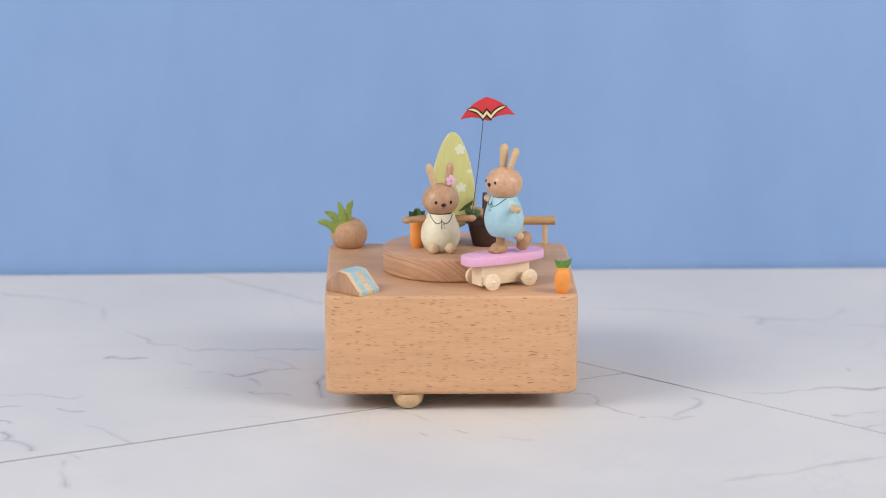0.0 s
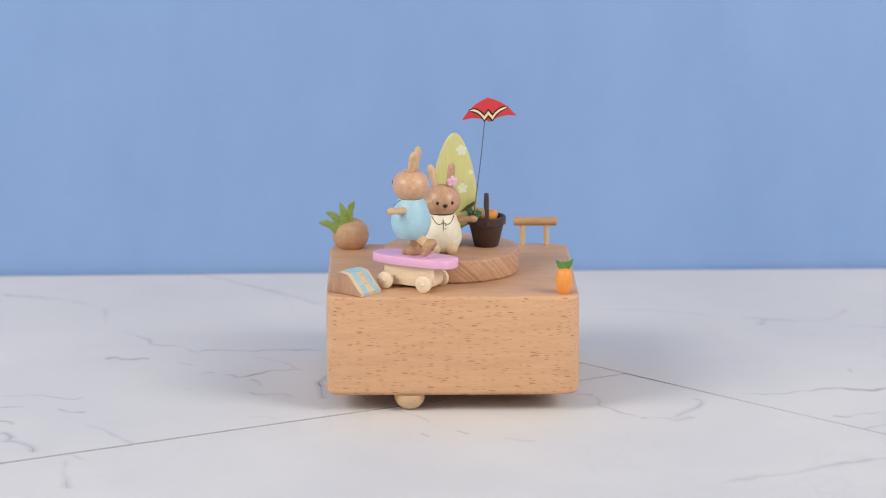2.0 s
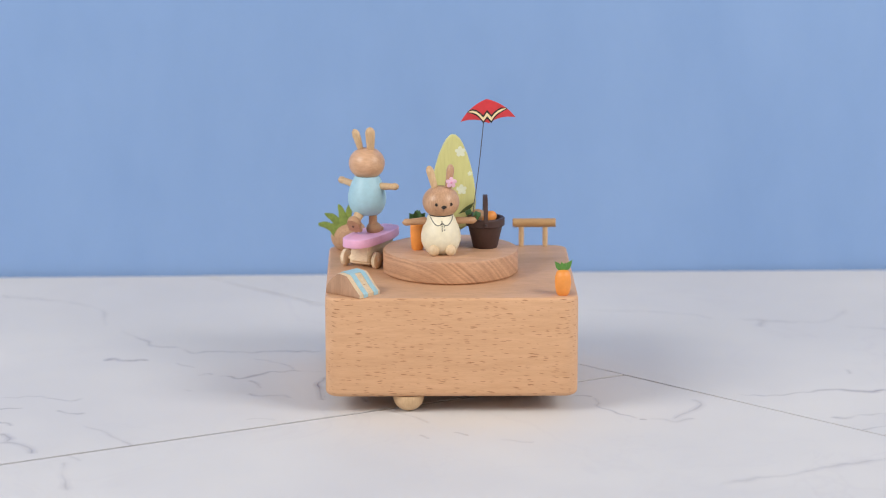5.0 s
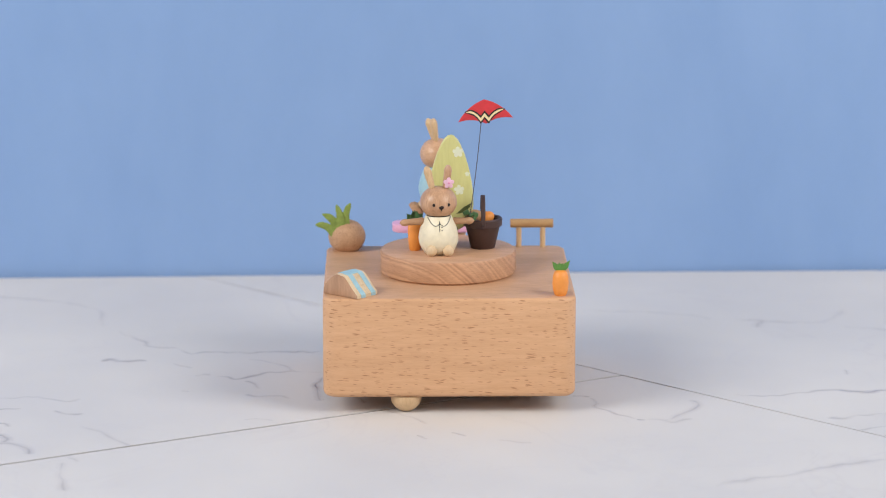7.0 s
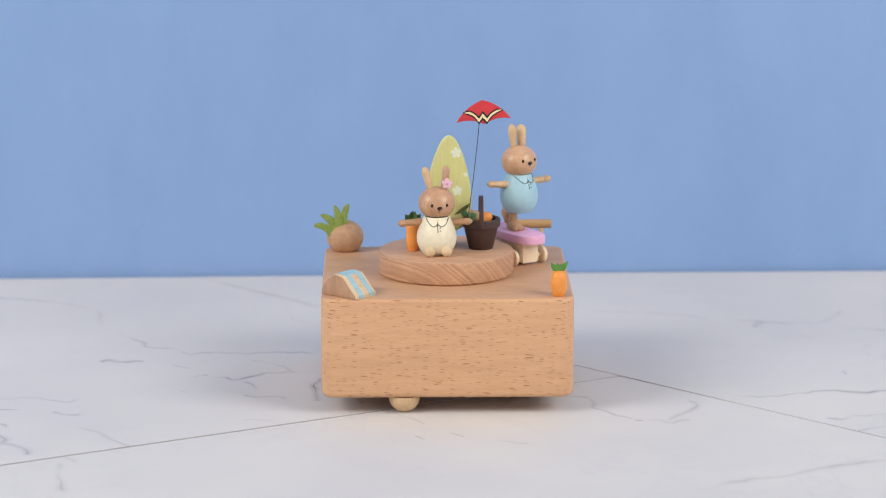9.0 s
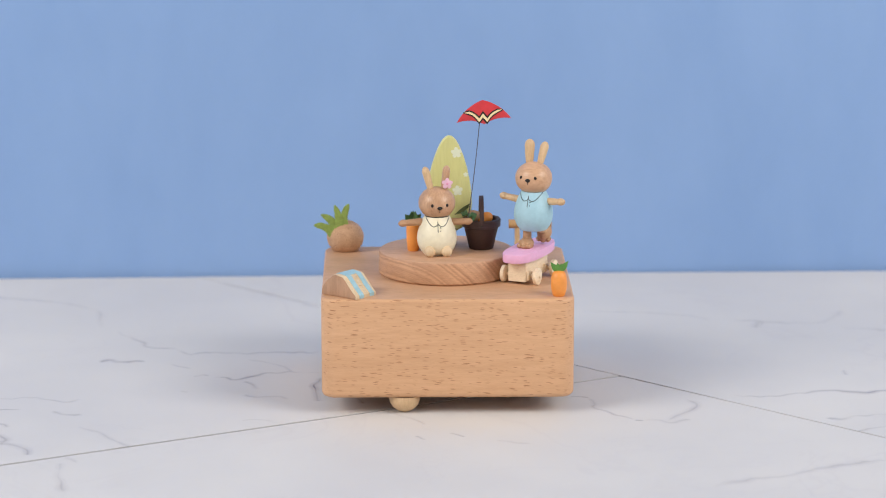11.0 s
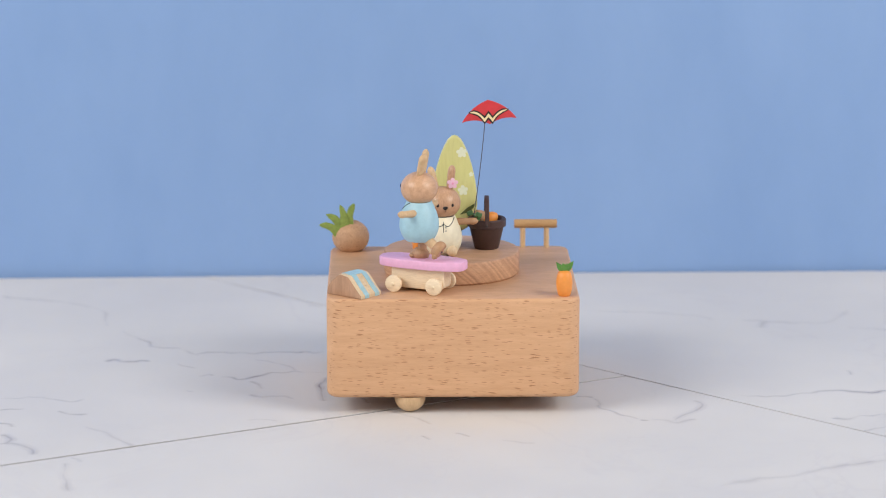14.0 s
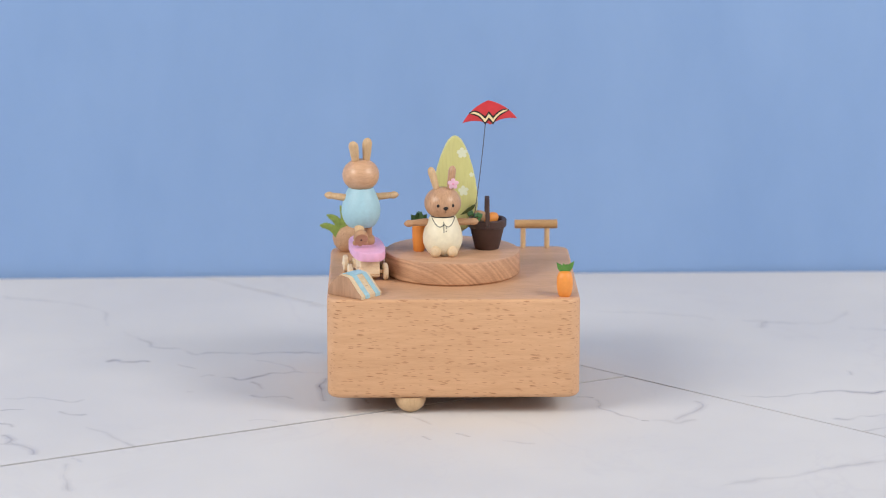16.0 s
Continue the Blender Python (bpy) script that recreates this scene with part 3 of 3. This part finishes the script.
def build_sitting_rabbit():
    r = thing("toy_rabbit", pose(-0.0041, -0.0081, STAGE, 0, 0, 4), "wooden toy rabbit in a cream dress sitting on the platform", "toy rabbit")
    body, head = figure(r, 0.0, 0.0158, 0.0052, 0.0082, 0.0052, CREAM, GREY_INK, (0, 0, 0.0213), HEAD_WOOD, tilt=5, brow=0.0000)
    for s in (-1, 1):
        sole = ball(0.0023, 0.0022, 0.0024, segments=24, rings=14)
        bmesh.ops.transform(sole, matrix=Matrix.Translation((s * 0.0035, -0.0070, 0.0023)) @ Matrix.Rotation(radians(-14), 4, "X") @ Matrix.Rotation(radians(s * 10), 4, "Y"), verts=sole.verts)
        part("foot", sole, PAW_WOOD, r, "round pale wooden paw")
    ear("ear", (-0.0024, 0, 0.0265), (-0.0051, 0.0003, 0.0362), 0.0018, 0.0023, PALE_WOOD, r)
    right = ear("ear", (0.0030, 0, 0.0265), (0.0042, 0.0006, 0.0366), 0.0018, 0.0020, HEAD_WOOD, r)
    arm((-0.0066, 0, 0.0134), (-0.0136, -0.0006, 0.0130), r, LIMB_WOOD)
    arm((0.0066, 0, 0.0132), (0.0123, -0.0010, 0.0134), r, LIMB_WOOD)
    flower = part("flower", plate(flower_outline(0.0023, turn=0.3), 0.0007, 0.0002, Matrix.Translation((0.0040, -0.0026, 0.0297)) @ UPRIGHT), PETAL, r, "pink five-petalled flower")
    part("flower_centre", ball(0.0005, 0.0003, 0.0005, (0.0040, -0.0033, 0.0297), segments=12, rings=8), paint("flower_heart", (0.72, 0.30, 0.46)), flower)


ORBIT, PERIOD, START = 0.0368, 12.178, -57.33   # the skater's circle: radius, seconds a turn, degrees at the start


def build_skater():
    z = 0.0134   # the deck's top over the box
    board = thing("toy_skateboard", pose(0, 0, TOP), "pink toy skateboard on a pale wooden truck", "skateboard")
    n, L, Wd = 40, 0.0189, 0.0070
    outline = []
    for i in range(n):
        a = 2 * math.pi * i / n
        c, s = math.cos(a), math.sin(a)
        outline.append((Wd * math.copysign(abs(c) ** 0.62, c) if abs(c) > 1e-6 else 0.0, (L - (0.0006 if s < 0 else 0)) * math.copysign(abs(s) ** 0.85, s) if abs(s) > 1e-6 else 0.0))
    part("deck", plate(outline, 0.0036, 0.0004, Matrix.Translation((0, 0.0006, z - 0.0036))), PINK, board, "matt pink painted deck")
    prof = [(-0.0115, 0.0012), (0.0095, 0.0012), (0.0115, 0.0030), (0.0115, z - 0.0036), (-0.0115, z - 0.0036)]
    part("truck", plate(prof, 0.0080, 0.0004, Matrix.Translation((-0.0040, 0, 0)) @ Matrix(((0, 0, 1, 0), (1, 0, 0, 0), (0, 1, 0, 0), (0, 0, 0, 1)))), CHASSIS_WOOD, board, "pale wooden block under the deck")
    for y in (-0.0088, 0.0088):
        part("axle_block", block(0.0092, 0.0040, 0.0034, 0.0003, (0.0003, y, 0.0018)), CHASSIS_WOOD, board, "small pale block that holds the axle")
        for s in (-1, 1):
            wheel = part("wheel", lathe([(0.0028, -0.0010), (0.0034, -0.0007), (0.0035, 0), (0.0034, 0.0007), (0.0028, 0.0010)], 32,
                          Matrix.Translation((0.0078 if s > 0 else -0.0067, y, 0.0035)) @ Matrix.Rotation(radians(90), 4, "Y")), CHASSIS_WOOD, board)
            part("axle", rod((s * 0.0038, y, 0.0035), ((0.0089 if y < 0 else 0.0086) if s > 0 else -0.0076, y, 0.0035), 0.0008, round_a=False), CHASSIS_WOOD, wheel)

    # the board is set a little askew, its nose turned in
    askew = Matrix.Translation((0, L, 0)) @ Matrix.Rotation(radians(-2.7), 4, "Z") @ Matrix.Translation((0, -L, 0))
    for piece in board.children:
        piece.data.transform(askew)
        for sub in piece.children:
            sub.data.transform(askew)

    r = thing("toy_rabbit", pose(0, 0, TOP), "wooden toy rabbit in a pale blue suit riding a skateboard", "toy rabbit")
    f, dx = z, 0.0014    # the deck, and how far the body leans out over it
    body, head = figure(r, f + 0.0076, 0.0161, 0.0050, 0.0080, 0.0053, BLUE, GREY_INK, (0, 0, 0.0290 + f), HEAD_WOOD_SKATER, brow=0.0011)
    for s in (-1, 1):
        tip = (0.0038, 0.0038, f + 0.0436) if s > 0 else (-0.0025, 0.0021, f + 0.0446)
        ear("ear", (s * 0.0022, 0.0008, f + 0.0340), tip, 0.0014, 0.0021, PALE_WOOD, r)
        arm((s * 0.0062, 0, f + 0.0196), (0.0124 if s > 0 else -0.0131, -0.0024 if s > 0 else 0.0014, f + 0.0203), r, PALE_LIMB)
    part("leg", rod((-0.0028, 0.0002, f + 0.0020), (-0.0028, 0.0004, f + 0.0095), 0.0019, 0.0016), LIMB_WOOD, r)
    stand = shoe()
    bmesh.ops.translate(stand, vec=(-0.0028, -0.0006, f + 0.00134), verts=stand.verts)
    part("foot", stand, LIMB_WOOD, r, "round brown wooden foot on the deck")
    part("leg", rod((0.0014, 0.0030, f + 0.0092), (0.0016, 0.0078, f + 0.0056), 0.0022, 0.0018), PALE_WOOD, r)
    kick = shoe()
    bmesh.ops.transform(kick, matrix=Matrix.Translation((0.0016, 0.0090, f + 0.0046)) @ Matrix.Rotation(radians(55), 4, "X"), verts=kick.verts)
    foot = part("foot", kick, LIMB_WOOD, r, "brown wooden foot kicked up behind")
    hole = Matrix.Translation((0.0016, 0.0090, f + 0.0046)) @ Matrix.Rotation(radians(55), 4, "X") @ Vector((0, 0, -0.0016))
    part("peg_hole", ball(0.0004, 0.0003, 0.0004, hole, segments=10, rings=6), BROWN, foot)
    for piece in r.children:
        piece.data.transform(Matrix.Translation((dx, 0, 0)))
        for sub in piece.children:
            sub.data.transform(Matrix.Translation((dx, 0, 0)))
    return board, r


PALE_LIMB = PALE_WOOD
HEAD_WOOD_SKATER = wood("skater_head_wood", (0.72, 0.455, 0.29), (0.59, 0.35, 0.21), (1.2, 7, 7), scale=70, rough=0.34, pores=0.10, turn=(0, 12, 8))


# ---- the things on the platform ----
def build_surfboard():
    s = thing("toy_surfboard", pose(0.0012, 0.0085, STAGE), "lime green toy surfboard with pale flowers, standing upright", "surfboard")
    rows = [(0.0060, 0.0030), (0.0075, 0.0056), (0.0095, 0.0078), (0.0130, 0.0090), (0.0170, 0.0095), (0.0215, 0.0094), (0.0270, 0.0087),
            (0.0330, 0.0074), (0.0380, 0.0059), (0.0420, 0.0042), (0.0445, 0.0028), (0.0460, 0.0012), (0.0463, 0.0)]
    outline = [(w, h) for h, w in rows] + [(-w, h) for h, w in rows[-2::-1]]
    part("board", plate(outline, 0.0026, 0.0009, Matrix.Translation((0, 0.0013, 0)) @ UPRIGHT, 3), LIME, s, "lime stained board with rounded edges")
    # what is below the tail is assumed: one plain dark block
    part("stand", block(0.0060, 0.0030, 0.0075, 0.0004, (0.0, 0, 0)), BROWN, s, "dark block under the board")
    for x, h, r in ((0.0030, 0.0392, 0.0023), (0.0035, 0.0232, 0.0022), (0.0069, 0.0300, 0.0010)):
        part("flower_print", plate(flower_outline(r, turn=0.4), 0.00006, 0, Matrix.Translation((x, -0.0013, h)) @ UPRIGHT), WHITE_PRINT, s)
    leaf = [(0.0022, 0.0130), (0.0052, 0.0158), (0.0086, 0.0178), (0.0080, 0.0160), (0.0060, 0.0140)]
    part("leaf_print", plate(leaf, 0.0002, 0, Matrix.Translation((0, -0.0013, 0)) @ UPRIGHT), paint("leaf_print_green", (0.075, 0.10, 0.03)), s)


def leaf_blade(length, width, thick, m):
    """A solid pointed leaf along z with a raised middle, set by m."""
    bm = bmesh.new()
    rings = []
    for i in range(9):
        t = i / 8
        w = width * (0.35 + 0.65 * math.sin(math.pi * min(1, 0.12 + 0.9 * t)) ** 0.8) * (1 - t ** 4)
        w = max(w, 0.00008)
        d = max(thick * (1 - 0.7 * t), 0.00008)
        y = -0.18 * length * t * t
        rings.append([bm.verts.new(m @ Vector(p)) for p in ((-w, y + 0.3 * d, t * length), (0, y + d, t * length), (w, y + 0.3 * d, t * length), (w, y - 0.3 * d, t * length), (0, y - 0.5 * d, t * length), (-w, y - 0.3 * d, t * length))])
    for p, q in zip(rings, rings[1:]):
        for k in range(6):
            bm.faces.new((p[k], p[(k + 1) % 6], q[(k + 1) % 6], q[k]))
    bm.faces.new(rings[0][::-1])
    bm.faces.new(rings[-1])
    return bm


def carrot(name, m, prof, leaf, blades, label, group):
    """A turned root (radius, height) with a tuft of blades: lean sideways, turn, length, width."""
    c = thing(name, m, label, "carrot", group)
    part("root", lathe(prof, 36), ORANGE, c, "turned orange root")
    h = prof[-1][1]
    for lean, turn, ln, w in blades:
        place = Matrix.Translation((0.0008 * math.sin(radians(lean)), 0, h - 0.0005)) @ Matrix.Rotation(radians(turn), 4, "Z") @ Matrix.Rotation(radians(lean), 4, "Y")
        part("leaf", leaf_blade(ln, w, 0.0007, place), leaf, c, "small pointed green leaf")
    return c


def build_basket():
    b = thing("toy_basket", pose(0.0144, 0.0020, STAGE), "dark brown wooden bucket basket with upright handle", "basket")
    part("pot", lathe([(0.0048, 0), (0.0051, 0.0004), (0.0072, 0.0095), (0.0062, 0.0100), (0.0052, 0.0085), (0, 0.0080)], 48), BROWN, b)
    part("rim", lathe([(0.0073, 0.0092), (0.0080, 0.0095), (0.0081, 0.0122), (0.0077, 0.0127), (0.0066, 0.0126), (0.0061, 0.0120), (0.0060, 0.0092), (0.0073, 0.0092)], 48), BROWN, b)
    arch = []
    for i in range(25):
        a = math.pi * i / 24
        arch.append((0.0083 * math.cos(a), 0.0098 + 0.0122 * math.sin(a) ** 0.8))
    inner = [(x * 0.84, 0.0098 + (z - 0.0098) * 0.92) for x, z in arch[::-1]]
    m = Matrix.Translation((-0.0009, 0, 0)) @ Matrix(((0, 0, 1, 0), (1, 0, 0, 0), (0, 1, 0, 0), (0, 0, 0, 1)))
    part("handle", plate(arch + inner, 0.0018, 0.0002, m), BROWN, b, "bent flat handle")
    part("pin", ball(0.0004, 0.0003, 0.0004, (0, -0.0083, 0.0108), segments=10, rings=6), BLACK, b)
    for x, y, z, tip, rz, ln in ((0.0014, 0.0012, 0.0130, 60, 12, 0.0037), (-0.0018, 0.0022, 0.0134, -62, -20, 0.0042)):
        c = thing("toy_carrot", pose(0.0144 + x, 0.0020 + y, STAGE + z - 0.001, 0, tip, rz), "small orange toy carrot lying in the basket", "carrot", "carrots in the basket")
        part("root", ball(0.0026, 0.0026, ln, segments=24, rings=14), ORANGE if x > 0 else NUT_WOOD, c)
    t = thing("green_bow", pose(0.0092, -0.0058, STAGE + 0.0142), "small dark green leafy bow beside the basket", "bow")
    for s, lean, up in ((-1, -24, 0.0012), (1, 18, 0.0004)):
        loop = block(0.0026, 0.0016, 0.0019, 0.0004)
        bmesh.ops.transform(loop, matrix=Matrix.Translation((s * 0.0015, 0, up)) @ Matrix.Rotation(radians(lean), 4, "Y"), verts=loop.verts)
        part("loop", loop, DARK_GREEN, t)
    tail = block(0.0014, 0.0010, 0.0016, 0.0003)
    bmesh.ops.transform(tail, matrix=Matrix.Translation((0.0012, -0.0004, -0.0010)) @ Matrix.Rotation(radians(28), 4, "Y"), verts=tail.verts)
    part("tail", tail, DARK_GREEN, t)
    part("knot", ball(0.0010, 0.0009, 0.0010, (0, -0.0002, 0.0012), segments=14, rings=8), DARK_GREEN, t)


def build_kite():
    k = thing("toy_kite", pose(0.0148, -0.0080, 0.0013), "red toy kite with a cream zigzag on a thin string", "kite")
    m = Matrix.Translation((0, 0.0005, 0)) @ UPRIGHT

    def arc(p, q, sag, n=8):
        (x0, z0), (x1, z1) = p, q
        out = []
        for i in range(n):
            t = i / n
            nx, nz = -(z1 - z0), x1 - x0
            d = math.hypot(nx, nz)
            w = sag * 4 * t * (1 - t)
            out.append((x0 + (x1 - x0) * t + nx / d * w, z0 + (z1 - z0) * t + nz / d * w))
        return out

    top, left, right, low = (-0.0003, 0.1184), (-0.0108, 0.1090), (0.0115, 0.1109), (0.0006, 0.1084)
    part("sail", plate(arc(top, left, -0.0013) + arc(left, low, 0.0012) + arc(low, right, 0.0012) + arc(right, top, -0.0013), 0.0010, 0.0002, m), RED, k, "red painted sail")
    x0, z0 = 0.0, 0.1120

    def zigzag(w, tip):
        """The W-shaped band, its two wings bowed, w thick to each side."""
        wing_l = [(-0.0076 - tip, 0.0012), (-0.0060, 0.0013), (-0.0044, 0.0008), (-0.0030, -0.0003), (-0.0016, -0.0019)]
        wing_r = [(0.0017, -0.0018), (0.0028, -0.0002), (0.0042, 0.0011), (0.0058, 0.0020), (0.0076 + tip, 0.0026)]
        mid = wing_l + [(-0.0001, 0.0002)] + wing_r
        side_w = [0.25, 0.9, 1.0, 1.2, 1.55, 1.6, 1.55, 1.25, 1.05, 0.9, 0.25]
        up = [(x0 + x, z0 + z + w * k) for (x, z), k in zip(mid, side_w)]
        dn = [(x0 + x, z0 + z - w * k) for (x, z), k in zip(mid, side_w)]
        return up + dn[::-1]
    part("black_zigzag", plate(zigzag(0.00112, 0.0005), 0.0001, 0, Matrix.Translation((0, -0.00055, 0)) @ UPRIGHT), BLACK, k)
    part("cream_zigzag", plate(zigzag(0.00048, 0.0), 0.0001, 0, Matrix.Translation((0, -0.00070, 0)) @ UPRIGHT), BISQUE, k)
    line = [(-0.0015 - 0.0047 * (i / 12) + 0.0003 * math.sin(math.pi * i / 12), 0, 0.1088 - 0.0405 * i / 12) for i in range(13)]
    part("string", tube(line, 0.00017, 8), STRING, k, "thin dark grey string")


# ---- the things on the box ----
def build_bench():
    b = thing("toy_bench", pose(0.0366, 0.0470, TOP), "small bench of a round log on two wooden posts", "bench")
    part("seat", rod((-0.0091, 0, 0.0103), (0.0091, 0, 0.0103), 0.0019, round_a=False, round_b=False), BENCH_WOOD, b, "round wooden log")
    for x in (-0.0054, 0.0048):
        part("post", rod((x, 0, 0), (x, 0, 0.0090), 0.00115, round_a=False, round_b=False), PALE_WOOD, b)


def build_pineapple():
    p = thing("toy_pineapple", pose(-0.0424, 0.0425, TOP), "wooden toy pineapple with felt green leaves at the corner", "pineapple")
    part("fruit", ball(0.0079, 0.0075, 0.0073, (0, 0, 0.0058), low=-0.80, segments=44), NUT_WOOD, p, "round brown wooden fruit")
    for i, (x0, z0, x1, z1, bow) in enumerate(((-5.0, 7.4, -13.2, 11.8, 0.14), (-4.2, 8.8, -10.3, 16.2, 0.17), (-2.6, 9.8, -4.4, 20.2, 0.07), (-0.6, 10.4, 1.5, 20.8, -0.08))):
        root, tip = Vector((x0, z0)) * 0.001, Vector((x1, z1)) * 0.001
        d = tip - root
        w = Vector((-d.y, d.x))
        a_side, b_side = [], []
        for k in range(12):
            t = k / 11
            mid = root + d * t - w * bow * 4 * t * (1 - t)
            half = w.normalized() * (0.0022 - 0.0012 * t + 0.0001 * math.sin(9 * t + 2 * i)) * (1 - 0.72 * max(0, t - 0.86) / 0.14)
            a_side.append(tuple(mid + half))
            b_side.append(tuple(mid - half))
        part("leaf", plate(a_side + b_side[::-1], 0.0013, 0.0003, Matrix.Translation((0, 0.0004 * (i % 2) - 0.0030, 0)) @ UPRIGHT), FELT, p, "curved felt leaf")


def build_ramp():
    r = thing("toy_ramp", pose(-0.0396, -0.0407, TOP, 0, 0, -40), "wooden arched block with pale blue stripes", "ramp")

    shape = [(8.2, 0), (8.2, 1.3), (5.9, 3.5), (3.7, 5.9), (2.0, 7.7), (1.3, 8.2), (-2.2, 8.7), (-3.4, 8.4), (-6.4, 6.2), (-8.4, 4.0), (-9.3, 2.0), (-9.5, 0)]

    def profile(k=0.0):
        return [(x * 0.001 * (1 + k / 0.0075), z * 0.001 * (1 + k / 0.0083)) for x, z in shape]

    def shell(k0, k1):
        """A thin skin over the arch's curve."""
        return profile(k1)[:8] + profile(k0)[7::-1]
    part("block", plate(profile(), 0.0128, 0.0003, Matrix.Translation((0, 0.0064, 0)) @ UPRIGHT), RAMP_WOOD, r, "sawn wooden arch")
    part("cover", plate(shell(-0.0002, 0.0002), 0.0122, 0, Matrix.Translation((0, 0.0061, 0)) @ UPRIGHT), PAW_WOOD, r, "pale cover over the slope")
    for y in (-0.0026, 0.0036):
        part("stripe", plate(shell(0.0, 0.0004), 0.0025, 0, Matrix.Translation((0, y + 0.00125, 0)) @ UPRIGHT), STRIPE, r, "pale blue stripe")
    ridge = profile(0.0004)[5:8] + profile(0.0)[7:4:-1]
    part("stripe", plate(ridge, 0.0084, 0, Matrix.Translation((0, 0.0048, 0.00004)) @ UPRIGHT), STRIPE, r, "pale blue band along the ridge")
    part("slot", block(0.0009, 0.0018, 0.0006, 0.0001, (0.0050, 0.0004, 0.0038)), LIMB_WOOD, r, "small dark slot")


def motions():
    # small time offsets fit the skater to the camera's view: seconds ahead or behind
    uneven = {0.0: -0.03, 3.0: -0.02, 8.0: 0.02, 8.5: 0.05, 9.0: 0.02, 11.5: 0.04, 12.0: 0.04, 13.5: 0.02, 14.5: -0.06, 15.0: -0.10, 15.5: -0.04}
    rows = [(0.5 * i, START - 360 * (0.5 * i + uneven.get(0.5 * i, 0.0)) / PERIOD) for i in range(33)]
    path = [(t, pose(ORBIT * math.cos(radians(a)), ORBIT * math.sin(radians(a)), TOP, 0, 0, a)) for t, a in rows]
    walk(skateboard, path)
    walk(skater, path)


build_setting()
build_box()
build_sitting_rabbit()
skateboard, skater = build_skater()
build_surfboard()
carrot("toy_carrot", pose(-0.0138, -0.0026, STAGE), [(0, 0), (0.0020, 0), (0.0024, 0.0006), (0.0027, 0.0040), (0.0029, 0.0085), (0.0028, 0.0108), (0.0022, 0.0120), (0, 0.0123)],
       DARK_GREEN, ((-38, 0, 0.0046, 0.0016), (36, 10, 0.0046, 0.0016), (-14, 30, 0.0050, 0.0017), (14, -25, 0.0052, 0.0017), (0, 180, 0.0048, 0.0018), (2, 5, 0.0036, 0.0016)), "orange toy carrot with dark green leaves on the platform", "")
carrot("toy_carrot", pose(0.0443, -0.0447, TOP), [(0, 0), (0.0021, 0), (0.0026, 0.0007), (0.0031, 0.0028), (0.0033, 0.0052), (0.0031, 0.0078), (0.0026, 0.0095), (0.0018, 0.0102), (0, 0.0104)],
       GREEN, ((-36, 0, 0.0050, 0.0012), (35, 0, 0.0056, 0.0012), (-10, 12, 0.0038, 0.0012), (13, -10, 0.0036, 0.0012), (0, 180, 0.0030, 0.0012)), "orange toy carrot with green leaves at the box corner", "")
build_basket()
build_kite()
build_bench()
build_pineapple()
build_ramp()
motions()
